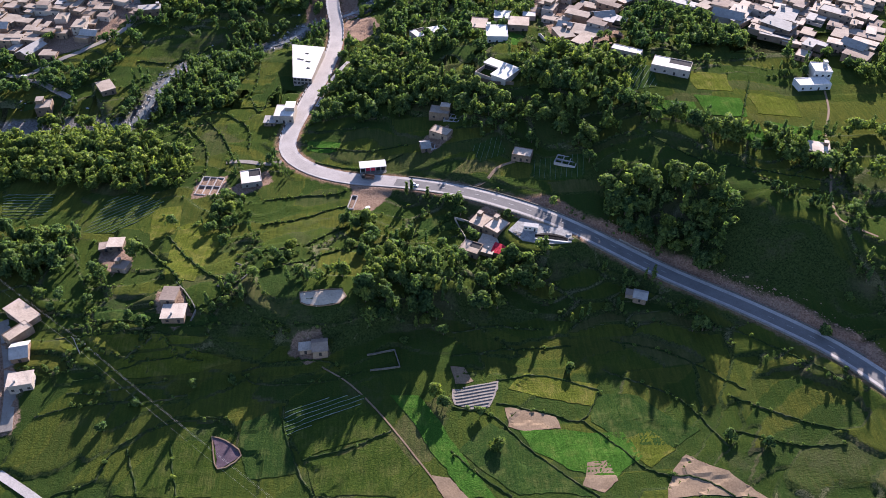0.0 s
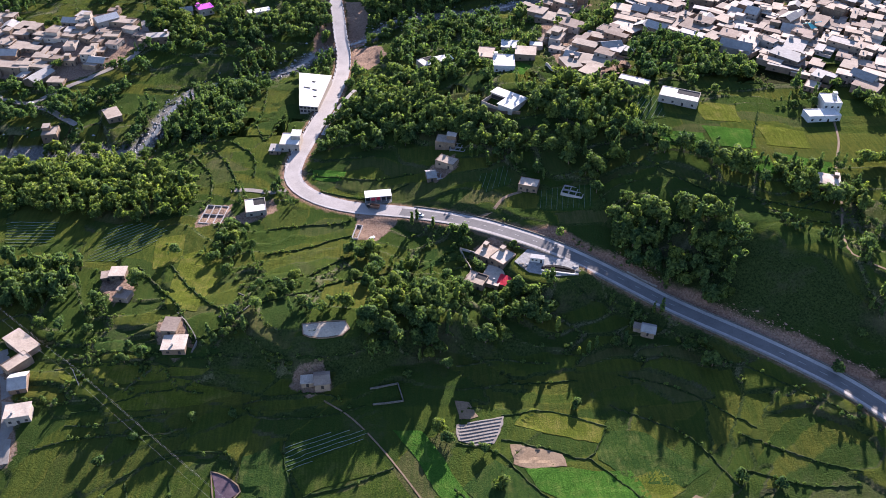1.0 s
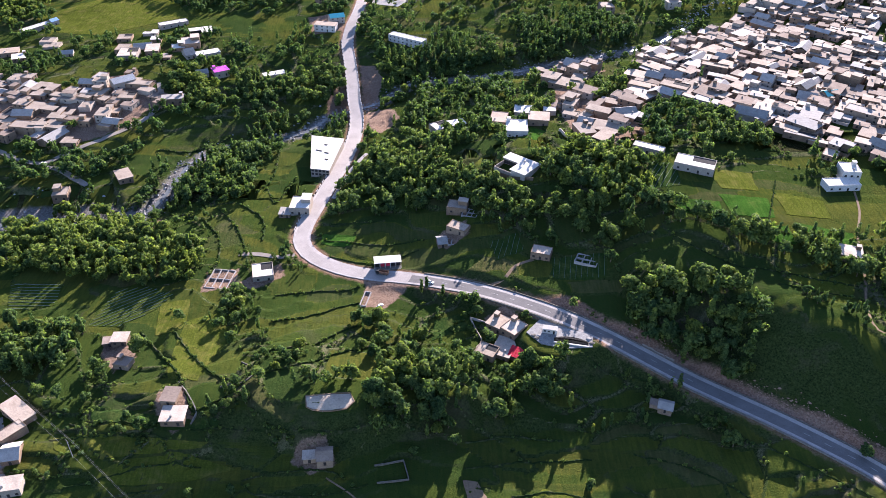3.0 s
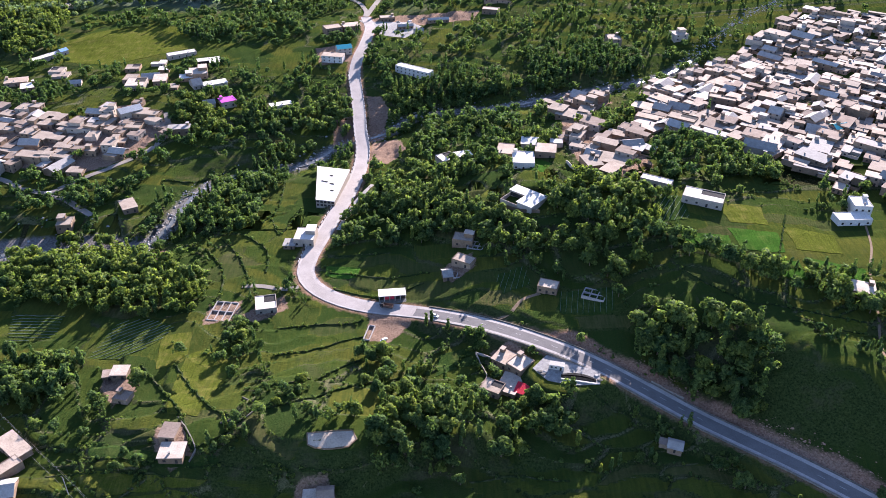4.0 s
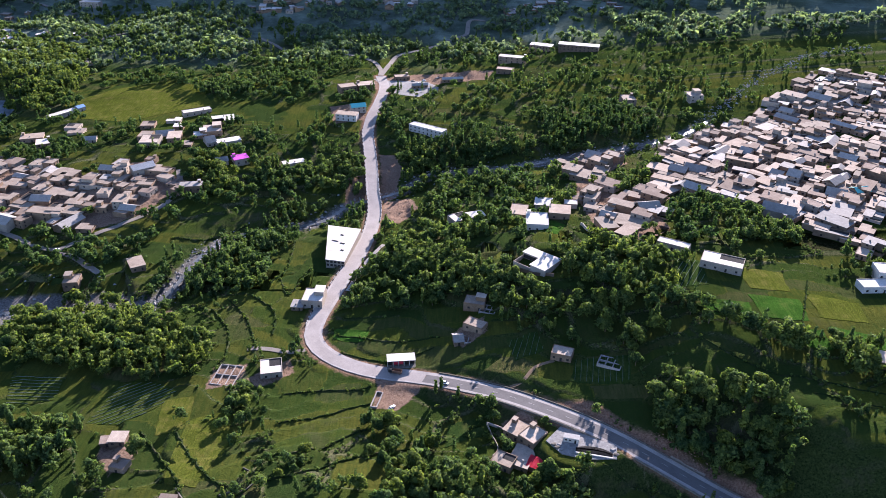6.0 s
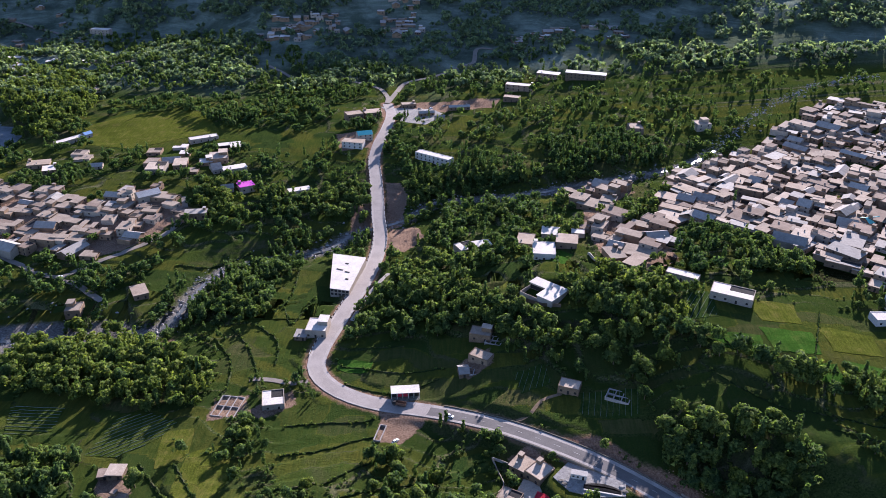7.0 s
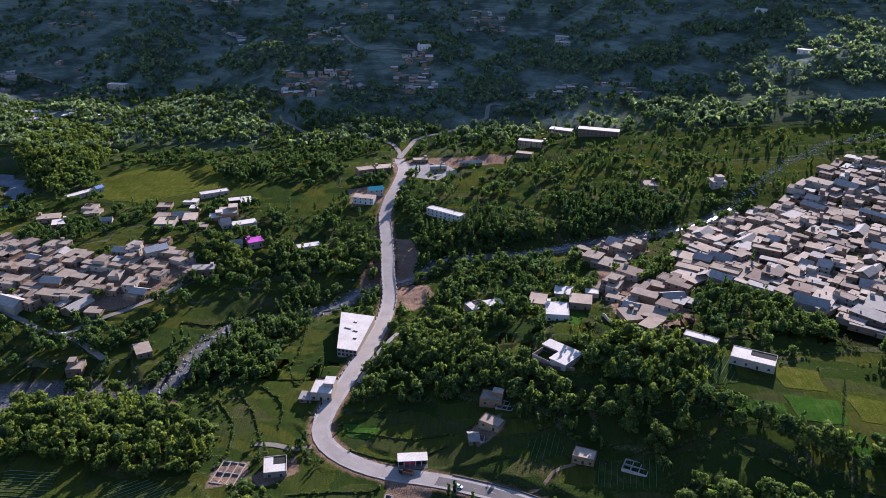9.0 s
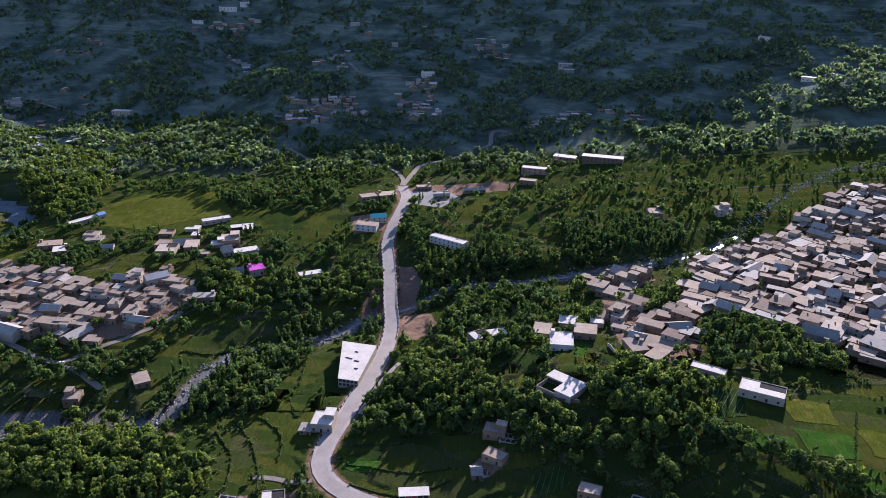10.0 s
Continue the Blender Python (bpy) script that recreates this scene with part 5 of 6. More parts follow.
P("crop_field", ((-120.1, 343.8), (-101.8, 349.8), (-96, 318), (-102, 290), (-118, 296)), LIME, "yellow-green terrace with tree shadows")
P("crop_field", ((-138.5, 358.2), (-124.3, 362.5), (-121.9, 335.1), (-134.3, 331.3)), LIME, "yellow-green terrace beside a hedge")
P("crop_field", ((-163, 266), (-110, 257), (-90, 257), (-93, 254), (-136, 252), (-159, 258)), LIME, "yellow-green terrace under the farmhouse")
P("crop_field", ((-135, 247), (-93, 251), (-77, 247), (-92, 242), (-126, 239)), LIME, "yellow-green terrace of weedy crop")
P("crop_field", ((-153, 283), (-109, 267), (-87, 265), (-88, 261), (-111, 261), (-146, 271)), MIDGREEN, "dark green terrace beside the farmhouse")
P("crop_field", ((-110, 199), (-101, 208), (-83, 206), (-80, 202), (-79, 181), (-119, 184)), OLIVE, "olive-green field crossed by long tree shadows")
P("crop_field", ((-71, 215), (-56, 222), (-52, 209), (-45, 190), (-65, 188), (-70, 201)), MIDGREEN, "dark green field beside the seed bed")
P("crop_field", ((-50, 208), (-20, 224), (-7, 205), (-44, 195)), OLIVE, "olive-green field below the trellis plot")
P("crop_field", ((-42, 193), (-7, 205), (4, 188), (-5, 176), (-37, 178)), OLIVE, "olive-green field beside the footpath")
P("crop_field", ((87, 225), (104, 223), (125, 201), (113, 194), (91, 198), (80, 210)), MIDGREEN, "shaded green field below the terraces")
P("crop_field", ((36, 210), (51, 196), (64, 182), (73, 172), (44, 174), (21, 196)), MIDGREEN, "dark green field with long tree shadows")
for a, b, c, d, words in (((148.4, 415.7), (173.7, 406.9), (170.8, 389.3), (147.3, 400.2), "plateau"), ((175.6, 414.5), (203.2, 410.7), (201.1, 390.7), (178.0, 393.8), "plateau"), ((207.5, 419.3), (237.8, 412.3), (234.8, 393.0), (208.9, 394.5), "plateau"),
                          ((210.9, 386.6), (240.4, 378.6), (236.5, 360.9), (213.4, 367.8), "plateau"), ((180.2, 388.4), (205.1, 382.9), (204.2, 366.9), (183.3, 372.7), "plateau"), ((98.7, 464.0), (126.3, 456.2), (122.9, 424.4), (101.2, 432.8), "hillside"),
                          ((178.0, 443.2), (204.3, 440.5), (201.5, 419.0), (179.5, 420.4), "plateau")):
    P("crop_field", (a, b, c, d), random.Random(a[0]).choice((LIME, MIDGREEN, BRIGHT)), "sunlit green field on the " + words)
P("crop_field", ((-390, 830), (-330, 880), (-260, 870), (-230, 810), (-300, 770), (-370, 790)), LIME, "wide sunlit field above the riverside village", step=5)
P("crop_field", ((-218, 900), (-160, 905), (-140, 850), (-190, 830)), LIME, "sunlit field near the far junction", step=5)
P("crop_field", ((-470, 740), (-410, 760), (-400, 700), (-470, 690)), LIME, "sunlit field beside the river", step=5)


P("earth_platform", ((114, 318), (128, 308), (124, 301), (111, 311)), SILT, "levelled pale earth platform above the road", category="platform")
P("market_yard", ((-73, 878), (-18, 869), (-2, 842), (-22, 815), (-47, 824)), GRAVEL, "grey gravel market yard at the far junction", step=5, category="yard")


def furrowed(poly, name, label, soil, ridge, gap, turn, wide=0.5, tall=0.35, category="field"):
    """A plot with raised rows laid over it one by one."""
    thing = tagged(new(name), label, category)
    base = patch("soil", poly, soil, "")
    base.parent = thing
    for key in ("category",):
        if key in base:
            del base[key]
    c, s = math.cos(radians(turn)), math.sin(radians(turn))
    us, vs = [x * c + y * s for x, y in poly], [-x * s + y * c for x, y in poly]
    v = min(vs) + gap / 2
    while v < max(vs):
        row = [u for u in np.arange(min(us), max(us), 1.0) if inside(u * c - v * s, u * s + v * c, poly)]
        if len(row) > 3:
            line = [(u * c - v * s, u * s + v * c) for u in row]
            ribbon("furrow", line, on_grid(GZ, *np.array(line).T) + 0.18, -wide / 2, wide / 2, tall, ridge, thing, 0.5)
        v += gap


furrowed(((20.4, 228.1), (41.9, 233.6), (36.3, 219.0), (29.1, 217.1), (21.1, 220.4)), "furrowed_plot", "grey-brown plot with pale raised furrows", FURROW, LANE, 1.7, 12, 0.6, 0.25)
furrowed(((-235.8, 391.0), (-201.6, 384.2), (-198.8, 363.9), (-205.9, 361.9), (-224.9, 362.5)), "trellis_plot", "green plot under pale trellis rows", OLIVE, NET, 2.8, -8, 0.1, 0.2)
furrowed(((-166.7, 373.3), (-150.1, 375.4), (-134.1, 366.9), (-139.3, 353.9), (-154.9, 340.6), (-173.5, 342.0)), "trellis_plot", "green plot under pale trellis rows", OLIVE, NET, 2.7, 35, 0.1, 0.2)
furrowed(((-54.1, 220.3), (-29.8, 225.9), (-17.3, 225.4), (-19.7, 221.0), (-51.7, 206.2)), "trellis_plot", "grey-green plot under pale trellis rows", MIDGREEN, NET, 2.1, 20, 0.09, 0.2)
furrowed(((144.2, 453.9), (158.0, 451.5), (156.5, 424.6), (139.1, 422.7)), "trellis_plot", "grey-green plot with pale crop rows", MIDGREEN, NET, 3.0, 60, 0.12, 0.2)
furrowed(((40.6, 398.1), (59.0, 402.5), (61.1, 387.1), (44.6, 379.6)), "trellis_plot", "shaded plot with thin pale crop rows", MIDGREEN, NET, 3.0, 75, 0.09, 0.2)
furrowed(((75.4, 379.1), (105.8, 378.3), (101.9, 358.5), (71.2, 361.8)), "trellis_plot", "shaded plot with thin pale crop rows", MIDGREEN, NET, 3.0, 80, 0.09, 0.2)


# ---- banks between the terraces, with weeds and small bushes on them ----
BANK_SHRUBS = []


def bank(line, words, wide=1.5, tall=0.7, weeds=0.8):
    """A low uneven bank along a line, with growth on it."""
    pts = np.array(smooth_line(line, 1.6))
    r = np.random.RandomState(int(abs(pts[:, 0].sum())) % 9973)
    pts = pts + r.normal(0, 0.22, pts.shape)
    d = np.gradient(pts, axis=0)
    d /= np.linalg.norm(d, axis=1)[:, None]
    right = np.stack([d[:, 1], -d[:, 0]], -1)
    n = len(pts)
    V = []
    for off, up in ((-0.5, -0.5), (-0.28, 0.75), (0.12, 1.0), (0.5, -0.5)):
        p = pts + right * (off * wide * r.uniform(0.75, 1.3, (n, 1)))
        V.append(np.c_[p, on_grid(GZ, p[:, 0], p[:, 1]) + up * tall * r.uniform(0.7, 1.2, n)])
    i = np.arange(n - 1)
    F = np.concatenate([np.stack([k * n + i, (k + 1) * n + i, (k + 1) * n + i + 1, k * n + i + 1], -1) for k in range(3)])
    tagged(mesh_object("field_bank", np.concatenate(V), F, WEEDS), words, "bank", kind="structure")
    for x, y in pts:
        if r.rand() < weeds:
            BANK_SHRUBS.append(("bush", x + r.normal(0, 0.5), y + r.normal(0, 0.5), 0.2 + 0.7 * r.rand() ** 2))


for line in (((-75, 339), (-56, 345), (-42, 352), (-31, 357)),
             ((-77, 364), (-59, 367), (-35, 369), (-32, 374)),
             ((-73, 311), (-52, 318), (-32, 335), (-15, 340)),
             ((-78, 291), (-59, 297), (-40, 307), (-25, 315), (-1, 322), (8, 326)),
             ((-125, 334), (-111, 313), (-95, 294), (-80, 287)),
             ((-143, 335), (-124, 312), (-109, 290), (-101, 272), (-97, 270)),
             ((-98, 270), (-86, 278), (-78, 287)),
             ((-135, 446), (-122, 426), (-117, 402), (-118, 386)),
             ((-129, 460), (-114, 439), (-101, 407)),
             ((-116, 467), (-98, 445), (-94, 420)),
             ((-103, 490), (-93, 467), (-85, 499)),
             ((-105, 572), (-101, 507), (-108, 482)),
             ((-192, 549), (-169, 555), (-145, 578)),
             ((-172, 534), (-147, 547), (-139, 571))):
    bank(line, "weedy earth bank between green terraces")
for line in (((-56, 418), (-22, 410), (4, 410)),
             ((-51, 401), (-24, 392), (1, 401)),
             ((-54, 435), (-20, 434)),
             ((138, 411), (154, 400), (173, 390), (194, 380), (204, 376)),
             ((137, 391), (155, 367), (170, 352), (184, 349), (200, 342), (222, 334)),
             ((151, 413), (157, 397)),
             ((217, 434), (195, 385)),
             ((184, 337), (204, 330), (218, 326)),
             ((80, 307), (101, 301), (112, 296))):
    bank(line, "grassy bank along the edge of a field", 1.3, 0.6, 0.4)
for line in (((-164, 265), (-141, 263), (-122, 261), (-108, 257)),
             ((-158, 273), (-137, 270), (-111, 264)),
             ((-149, 239), (-127, 244), (-108, 248), (-92, 247)),
             ((-150, 233), (-130, 233), (-106, 237)),
             ((-161, 222), (-141, 227), (-114, 227), (-97, 230)),
             ((-143, 185), (-128, 191), (-124, 203), (-111, 213), (-95, 218), (-78, 217), (-75, 211)),
             ((-118, 205), (-113, 193), (-109, 183)),
             ((-100, 206), (-97, 194), (-93, 182)),
             ((-54, 222), (-52, 209), (-45, 190), (-38, 178)),
             ((-44, 195), (-26, 199), (-7, 207)),
             ((-74, 241), (-64, 244), (-41, 245), (-30, 241)),
             ((-74, 240), (-65, 234), (-40, 233), (-20, 238)),
             ((-101, 262), (-70, 262), (-41, 259), (-20, 262))):
    bank(line, "low earth bank between terraced fields", 1.1, 0.5, 0.3)
for line in (((20, 219), (37, 214), (50, 198), (64, 183), (76, 172)),
             ((40, 221), (60, 216), (76, 211), (88, 228)),
             ((76, 211), (89, 196), (99, 183), (118, 177), (129, 168)),
             ((18, 196), (29, 184), (41, 174)),
             ((41, 234), (63, 237), (87, 228)),
             ((91, 240), (108, 229), (121, 219), (130, 201), (134, 191)),
             ((21, 247), (49, 253), (79, 256)),
             ((22, 261), (45, 266), (67, 265)),
             ((99, 258), (123, 247), (139, 231), (150, 219)),
             ((126, 284), (139, 266), (161, 247), (184, 225), (192, 214)),
             ((137, 200), (159, 189), (180, 186)),
             ((142, 217), (164, 202), (183, 192))):
    bank(line, "low earth bank between terraced fields", 1.1, 0.5, 0.22)
mass("bank_shrubs", "small bushes and weeds growing on the field banks", BANK_SHRUBS, share=0.5)


# ---- lanes and paths ----
def lane(line, width, mat, label, lift=0.12, name="lane", category="lane"):
    pts = smooth_line(line, 3.0)
    zs = eased(on_grid(GZ, *np.array(pts).T), 2)
    return tagged(ribbon(name, pts, zs, -width / 2, width / 2, lift + 0.15, mat, None, 0.8), label, category, kind="structure")


lane(((-183.0, 206.1), (-175.7, 201.1), (-167.0, 195.5), (-150.0, 184.3), (-138.7, 175.9), (-120, 160)), 3.6, SHOULDER, "pale concrete lane between fields")
lane(((-193.4, 278.4), (-187.8, 267.3), (-179.4, 246.8), (-174.0, 228.4), (-171.0, 215.5)), 5.0, LANE, "dusty lane between roadside houses")
lane(((-353.2, 571.8), (-331.0, 563.0), (-294.5, 540.9), (-272.5, 532.9), (-256.5, 546.3), (-229.7, 571.1), (-212.4, 593.8), (-207.7, 618.5), (-216.6, 650)), 4.6, LANE, "dusty lane below the riverside village")
lane(((-272.5, 532.9), (-253.1, 521.0), (-228.7, 500.8)), 4.6, LANE, "dusty lane down to the stream")
lane(((-66.3, 888.7), (-60, 930), (-51.3, 970.4), (-22.2, 992.9), (8.1, 1023.5), (29.3, 1052.4), (34.9, 1096.1), (55.6, 1097.6)), 5.5, LANE, "pale lane up the far hillside", 0.6)
lane(((-230.8, 1053.0), (-207.5, 1027.9), (-183.5, 995.2)), 4.5, LANE, "pale hillside track", 0.6)
lane(((-424.3, 975.8), (-447.8, 1034.8), (-449.8, 1089.0), (-414.9, 1100.8)), 5, LANE, "pale hillside track", 0.6)
lane(((-195.3, 1345.1), (-176.8, 1296.9), (-153.7, 1284.9), (-78.2, 1310.5)), 5, LANE, "pale hillside track", 0.8)
lane(((-767.1, 1278.0), (-708.5, 1334.0), (-636.8, 1318.8), (-542.8, 1231.6)), 6, LANE, "pale hillside road", 0.8)
lane(((-122.6, 978.3), (-86.9, 958.9), (-68.8, 918.3), (-66.3, 888.7)), 5, LANE, "pale lane at the junction", 0.5)
lane(((-358.0, 1717.6), (-297.8, 1708.2), (-218.3, 1711.8)), 6, LANE, "pale hillside track", 0.8)
lane(((-36, 527), (-41.4, 513.8), (-47.8, 498.7), (-54.8, 467.8)), 4.2, DUSTY, "side road that runs down beside the main road", 0.05)
lane(((-105.5, 405.9), (-92.8, 405.3), (-82.1, 402.5), (-72.2, 404.2)), 3.5, LANE, "short dusty track off the road")
lane(((-38.1, 241.4), (-25.0, 231.6), (-9.9, 213.4), (8.6, 185.3), (14.9, 174.3)), 0.7, SOIL, "narrow footpath between fields", 0.0, "footpath", "path")
lane(((261.1, 422.9), (254.0, 400.5), (241.0, 373.5), (231.0, 342.8), (217.4, 304.7), (222.4, 294.1), (230.1, 285.3)), 1.2, SOIL, "footpath down the plateau's side", 0.0, "footpath", "path")
lane(((65.2, 378.9), (55.0, 373.7), (47.5, 363.5), (40.9, 361.1)), 2.0, SOIL, "earth track up from the road", 0.0, "footpath", "path")


# ---- the bridge ----
bridge = tagged(new("bridge"), "long concrete road bridge with low painted kerbs over the stream", "bridge", kind="structure")
span = np.where(np.abs(ry - 655) < 80)[0]
a, b = span[0], span[-1] + 1
ribbon("deck", ROAD[a:b], ROAD_Z[a:b], -5.4, 5.4, -0.12, SHOULDER, bridge, 1.4)
for k in range(a + 3, b - 3, 4):
    x, y = ROAD[k]
    box_part("pier", bridge, SHOULDER, (x - 3.6, y - 0.7, height(x, y) - 2, x + 3.6, y + 0.7, ROAD_Z[k] - 1.4))


def roadside_blocks(i0, i1, side, name, label):
    """A row of short kerb blocks, painted white and black by turns."""
    thing = tagged(new(name), label, "kerb", kind="structure")
    pts = np.array(smooth_line(ROAD[i0:i1], 2.1))
    zs = np.interp(np.linspace(0, 1, len(pts)), np.linspace(0, 1, i1 - i0), ROAD_Z[i0:i1])
    d = np.gradient(pts, axis=0)
    d /= np.linalg.norm(d, axis=1)[:, None]
    bm = bmesh.new()
    add_box(bm, -0.62, -0.2, 0, 0.62, 0.2, 0.85)
    bmesh.ops.bevel(bm, geom=bm.edges[:], offset=0.05, segments=1)
    data = bpy.data.meshes.new("kerb_block")
    bm.to_mesh(data)
    bm.free()
    dark = data.copy()
    data.materials.append(PAINT)
    dark.materials.append(BLACK)
    for k, (p, z, t) in enumerate(zip(pts, zs, d)):
        o = new("kerb_block", data if k % 3 else dark)
        o.parent = thing
        o.matrix_local = pose(p[0] + t[1] * side, p[1] - t[0] * side, z, 0, 0, math.degrees(math.atan2(t[1], t[0])))


start = int(np.argmin(np.hypot(rx + 70, ry - 425)))
roadside_blocks(start, b + 1, -5.3, "kerb_row", "row of white and black kerb blocks along the road")
roadside_blocks(a - 1, b + 1, 5.3, "kerb_row", "row of white and black kerb blocks on the bridge")


def low_wall(line, h, thick, mat, label, name="stone_wall", straight=False):
    pts = [(a[0] + (b[0] - a[0]) * k / 8, a[1] + (b[1] - a[1]) * k / 8) for a, b in zip(line, line[1:]) for k in range(9)] if straight else smooth_line(line, 3.0)
    pts = [p for p, q in zip(pts, pts[1:] + [(1e9, 0)]) if p != q]
    zs = on_grid(GZ, *np.array(pts).T)
    return tagged(ribbon(name, pts, zs, -thick / 2, thick / 2, h, mat, None, h + 1.0), label, "wall", kind="structure")


retaining = [(x, y) for x, y in ROAD[:BEND]]
pts = np.array(retaining)
d = np.gradient(pts, axis=0)
d /= np.linalg.norm(d, axis=1)[:, None]
for side, lo, hi, words in ((-6.0, 0, BEND - 4, "low stone wall at the road's valley edge"), (6.2, 6, BEND, "low dark wall at the foot of the cut slope")):
    seg = pts[lo:hi] + np.stack([d[lo:hi, 1], -d[lo:hi, 0]], -1) * side
    o = ribbon("road_wall", [tuple(p) for p in seg], ROAD_Z[lo:hi], -0.2, 0.2, 0.45, STONE, None, 2.6)
    tagged(o, words, "wall", kind="structure")
low_wall(((-17.7, 246.8), (-5.2, 250.1), (-2.7, 240.5), (-16.3, 238.4)), 1.0, 0.4, STONE, "broken stone wall round a small plot", straight=True)
low_wall(((28, 338), (33, 322), (30, 316)), 1.6, 0.3, PALE_WALL, "pale wall round the compound's garden", "garden_wall")
low_wall(((28, 338), (36, 334)), 1.6, 0.3, PALE_WALL, "pale wall round the compound's garden", "garden_wall")
low_wall(((47.7, 459.2), (59.7, 449.6), (71.5, 445.2)), 2.2, 0.4, WALL, "mud wall round a house yard", "garden_wall")
low_wall(((96, 508), (100, 494), (116, 486)), 2.4, 0.4, PALE_WALL, "pale wall round a house yard", "garden_wall")
low_wall(((-111.3, 291.0), (-103.8, 280.0), (-97.7, 269.3), (-99.6, 264.3)), 0.7, 0.5, STONE, "dry stone wall bent round a terrace")
low_wall(((-84, 303), (-76, 296), (-78, 286), (-90, 284)), 0.7, 0.45, STONE, "dry stone wall bent round a small plot")
# the pond's rim and the seed bed's rim
for poly in (((-49.5, 275.0), (-29.6, 276.6), (-27.3, 271.6), (-30.6, 267.6), (-41.1, 267.0), (-48.6, 269.2), (-49.5, 275.0)), ((-83.1, 209.0), (-76.8, 206.7), (-69.4, 199.2), (-78.5, 193.6), (-83.1, 209.0))):
    low_wall(poly, 0.45, 0.5, SOIL, "low earth rim round a plot", "earth_rim")


# ---- the gravel yard below the road ----
yard_poly = ((63.5, 331.5), (88.4, 318.8), (86.9, 310.4), (73.5, 309.4), (61.9, 312.8), (55.3, 321.5))
yard_z = float(ROAD_Z[int(np.argmin(np.hypot(rx - 80, ry - 330)))]) + 0.05
bm = bmesh.new()
lo, hi = [bm.verts.new((x, y, yard_z - 4)) for x, y in yard_poly], [bm.verts.new((x, y, yard_z)) for x, y in yard_poly]
bm.faces.new(hi[::-1])
for i in range(6):
    bm.faces.new((lo[i], lo[(i + 1) % 6], hi[(i + 1) % 6], hi[i]))
tagged(part("gravel_yard", bm, GRAVEL), "levelled grey gravel yard beside the road", "yard", kind="structure")


def site_cabin():
    thing = tagged(new("site_cabin"), "white site cabin with a ribbed metal roof", "cabin")
    thing.matrix_world = pose(67.2, 321.6, yard_z, 0, 0, -13)
    box_part("wall", thing, WHITE, (-3.6, -1.5, 0, 3.6, 1.5, 2.7))
    box_part("roof", thing, METAL, (-3.8, -1.7, 2.7, 3.8, 1.7, 2.85))
    box_part("door", thing, DARK, (1.6, -1.54, 0, 2.5, -1.4, 2.0))
    for x in (-2.4, -0.4):
        box_part("window", thing, DARK, (x - 0.5, -1.54, 1.0, x + 0.5, -1.4, 1.9))


site_cabin()


def dark_canopy():
    """A low dark sheet with a bowed far edge, laid over a frame, with a pale beam along its near side."""
    thing = tagged(new("sheet_canopy"), "low dark sheet with a bowed edge and a pale concrete beam", "canopy")
    thing.matrix_world = pose(77.0, 314.6, yard_z, 0, 0, -12)
    bm = bmesh.new()
    lines = [[bm.verts.new((x, y0 + (y1 - y0) * k / 5, 0.55 + 0.25 * math.sin(math.pi * k / 5))) for k in range(6)]
             for x in np.linspace(-8.5, 8.5, 13) for y0, y1 in ((-2.2, 0.4 + 2.2 * (1 - (x / 8.5) ** 2)),)]
    for r, q in zip(lines, lines[1:]):
        for i in range(5):
            bm.faces.new((r[i], q[i], q[i + 1], r[i + 1]))
    bmesh.ops.solidify(bm, geom=bm.faces[:], thickness=0.5)
    part("sheet", bm, BLACK, thing)
    box_part("edge_beam", thing, WHITE, (-8.7, -3.0, 0, 8.7, -2.3, 0.5))
    for x in (-8.6, 8.3):
        box_part("end_beam", thing, SHOULDER, (x, -2.3, 0, x + 0.3, 0.6, 0.45))


dark_canopy()
for k, (x, y) in enumerate(((60.0, 317.0), (62.0, 315.8), (58.6, 319.0), (61.2, 318.6), (87, 313), (86, 316))):
    rng = random.Random(k)
    bm = bmesh.new()
    bmesh.ops.create_icosphere(bm, subdivisions=2, radius=1.0)
    for v in bm.verts:
        v.co *= rng.uniform(0.7, 1.15)
        v.co.z = max(v.co.z * 0.55, -0.1)
    bmesh.ops.scale(bm, vec=(1.5, 1.2, 1.0), verts=bm.verts[:])
    o = part("gravel_heap", bm, GRAVEL if k % 2 else STONE)
    o.location = (x, y, yard_z)
    tagged(o, "small heap of grey gravel in the yard", "gravel heap", "gravel heaps")


# ---- the shop at the bend ----
def shop():
    x, y = -17.0, 390.0
    thing = tagged(new("roadside_shop"), "row of shops with a white flat roof and dark red doors", "shop")
    z = float(ROAD_Z[np.argmin(np.hypot(rx - x, ry - 382))])
    thing.matrix_world = pose(x, y, z, 0, 0, 7)
    BUILT.append((x, y, 9))
    box_part("wall", thing, WALL, (-7.4, -1.6, -1.5, 7.4, 3.2, 3.9))
    box_part("roof", thing, WHITE, (-7.8, -3.4, 3.9, 7.8, 3.5, 4.2))
    box_part("terrace", thing, STONE, (-7.8, -5.2, -1.5, 7.8, -1.6, 0.5))
    for k in range(5):
        px = -6 + 3 * k
        box_part("shutter", thing, RED if k in (1, 2) else DARK, (px - 1.1, -1.66, 0.5, px + 1.1, -1.5, 3.2))
    for k in range(6):
        px = -7.5 + 3 * k
        box_part("post", thing, WHITE, (px - 0.14, -3.3, 0.5, px + 0.14, -3.05, 3.9))


shop()


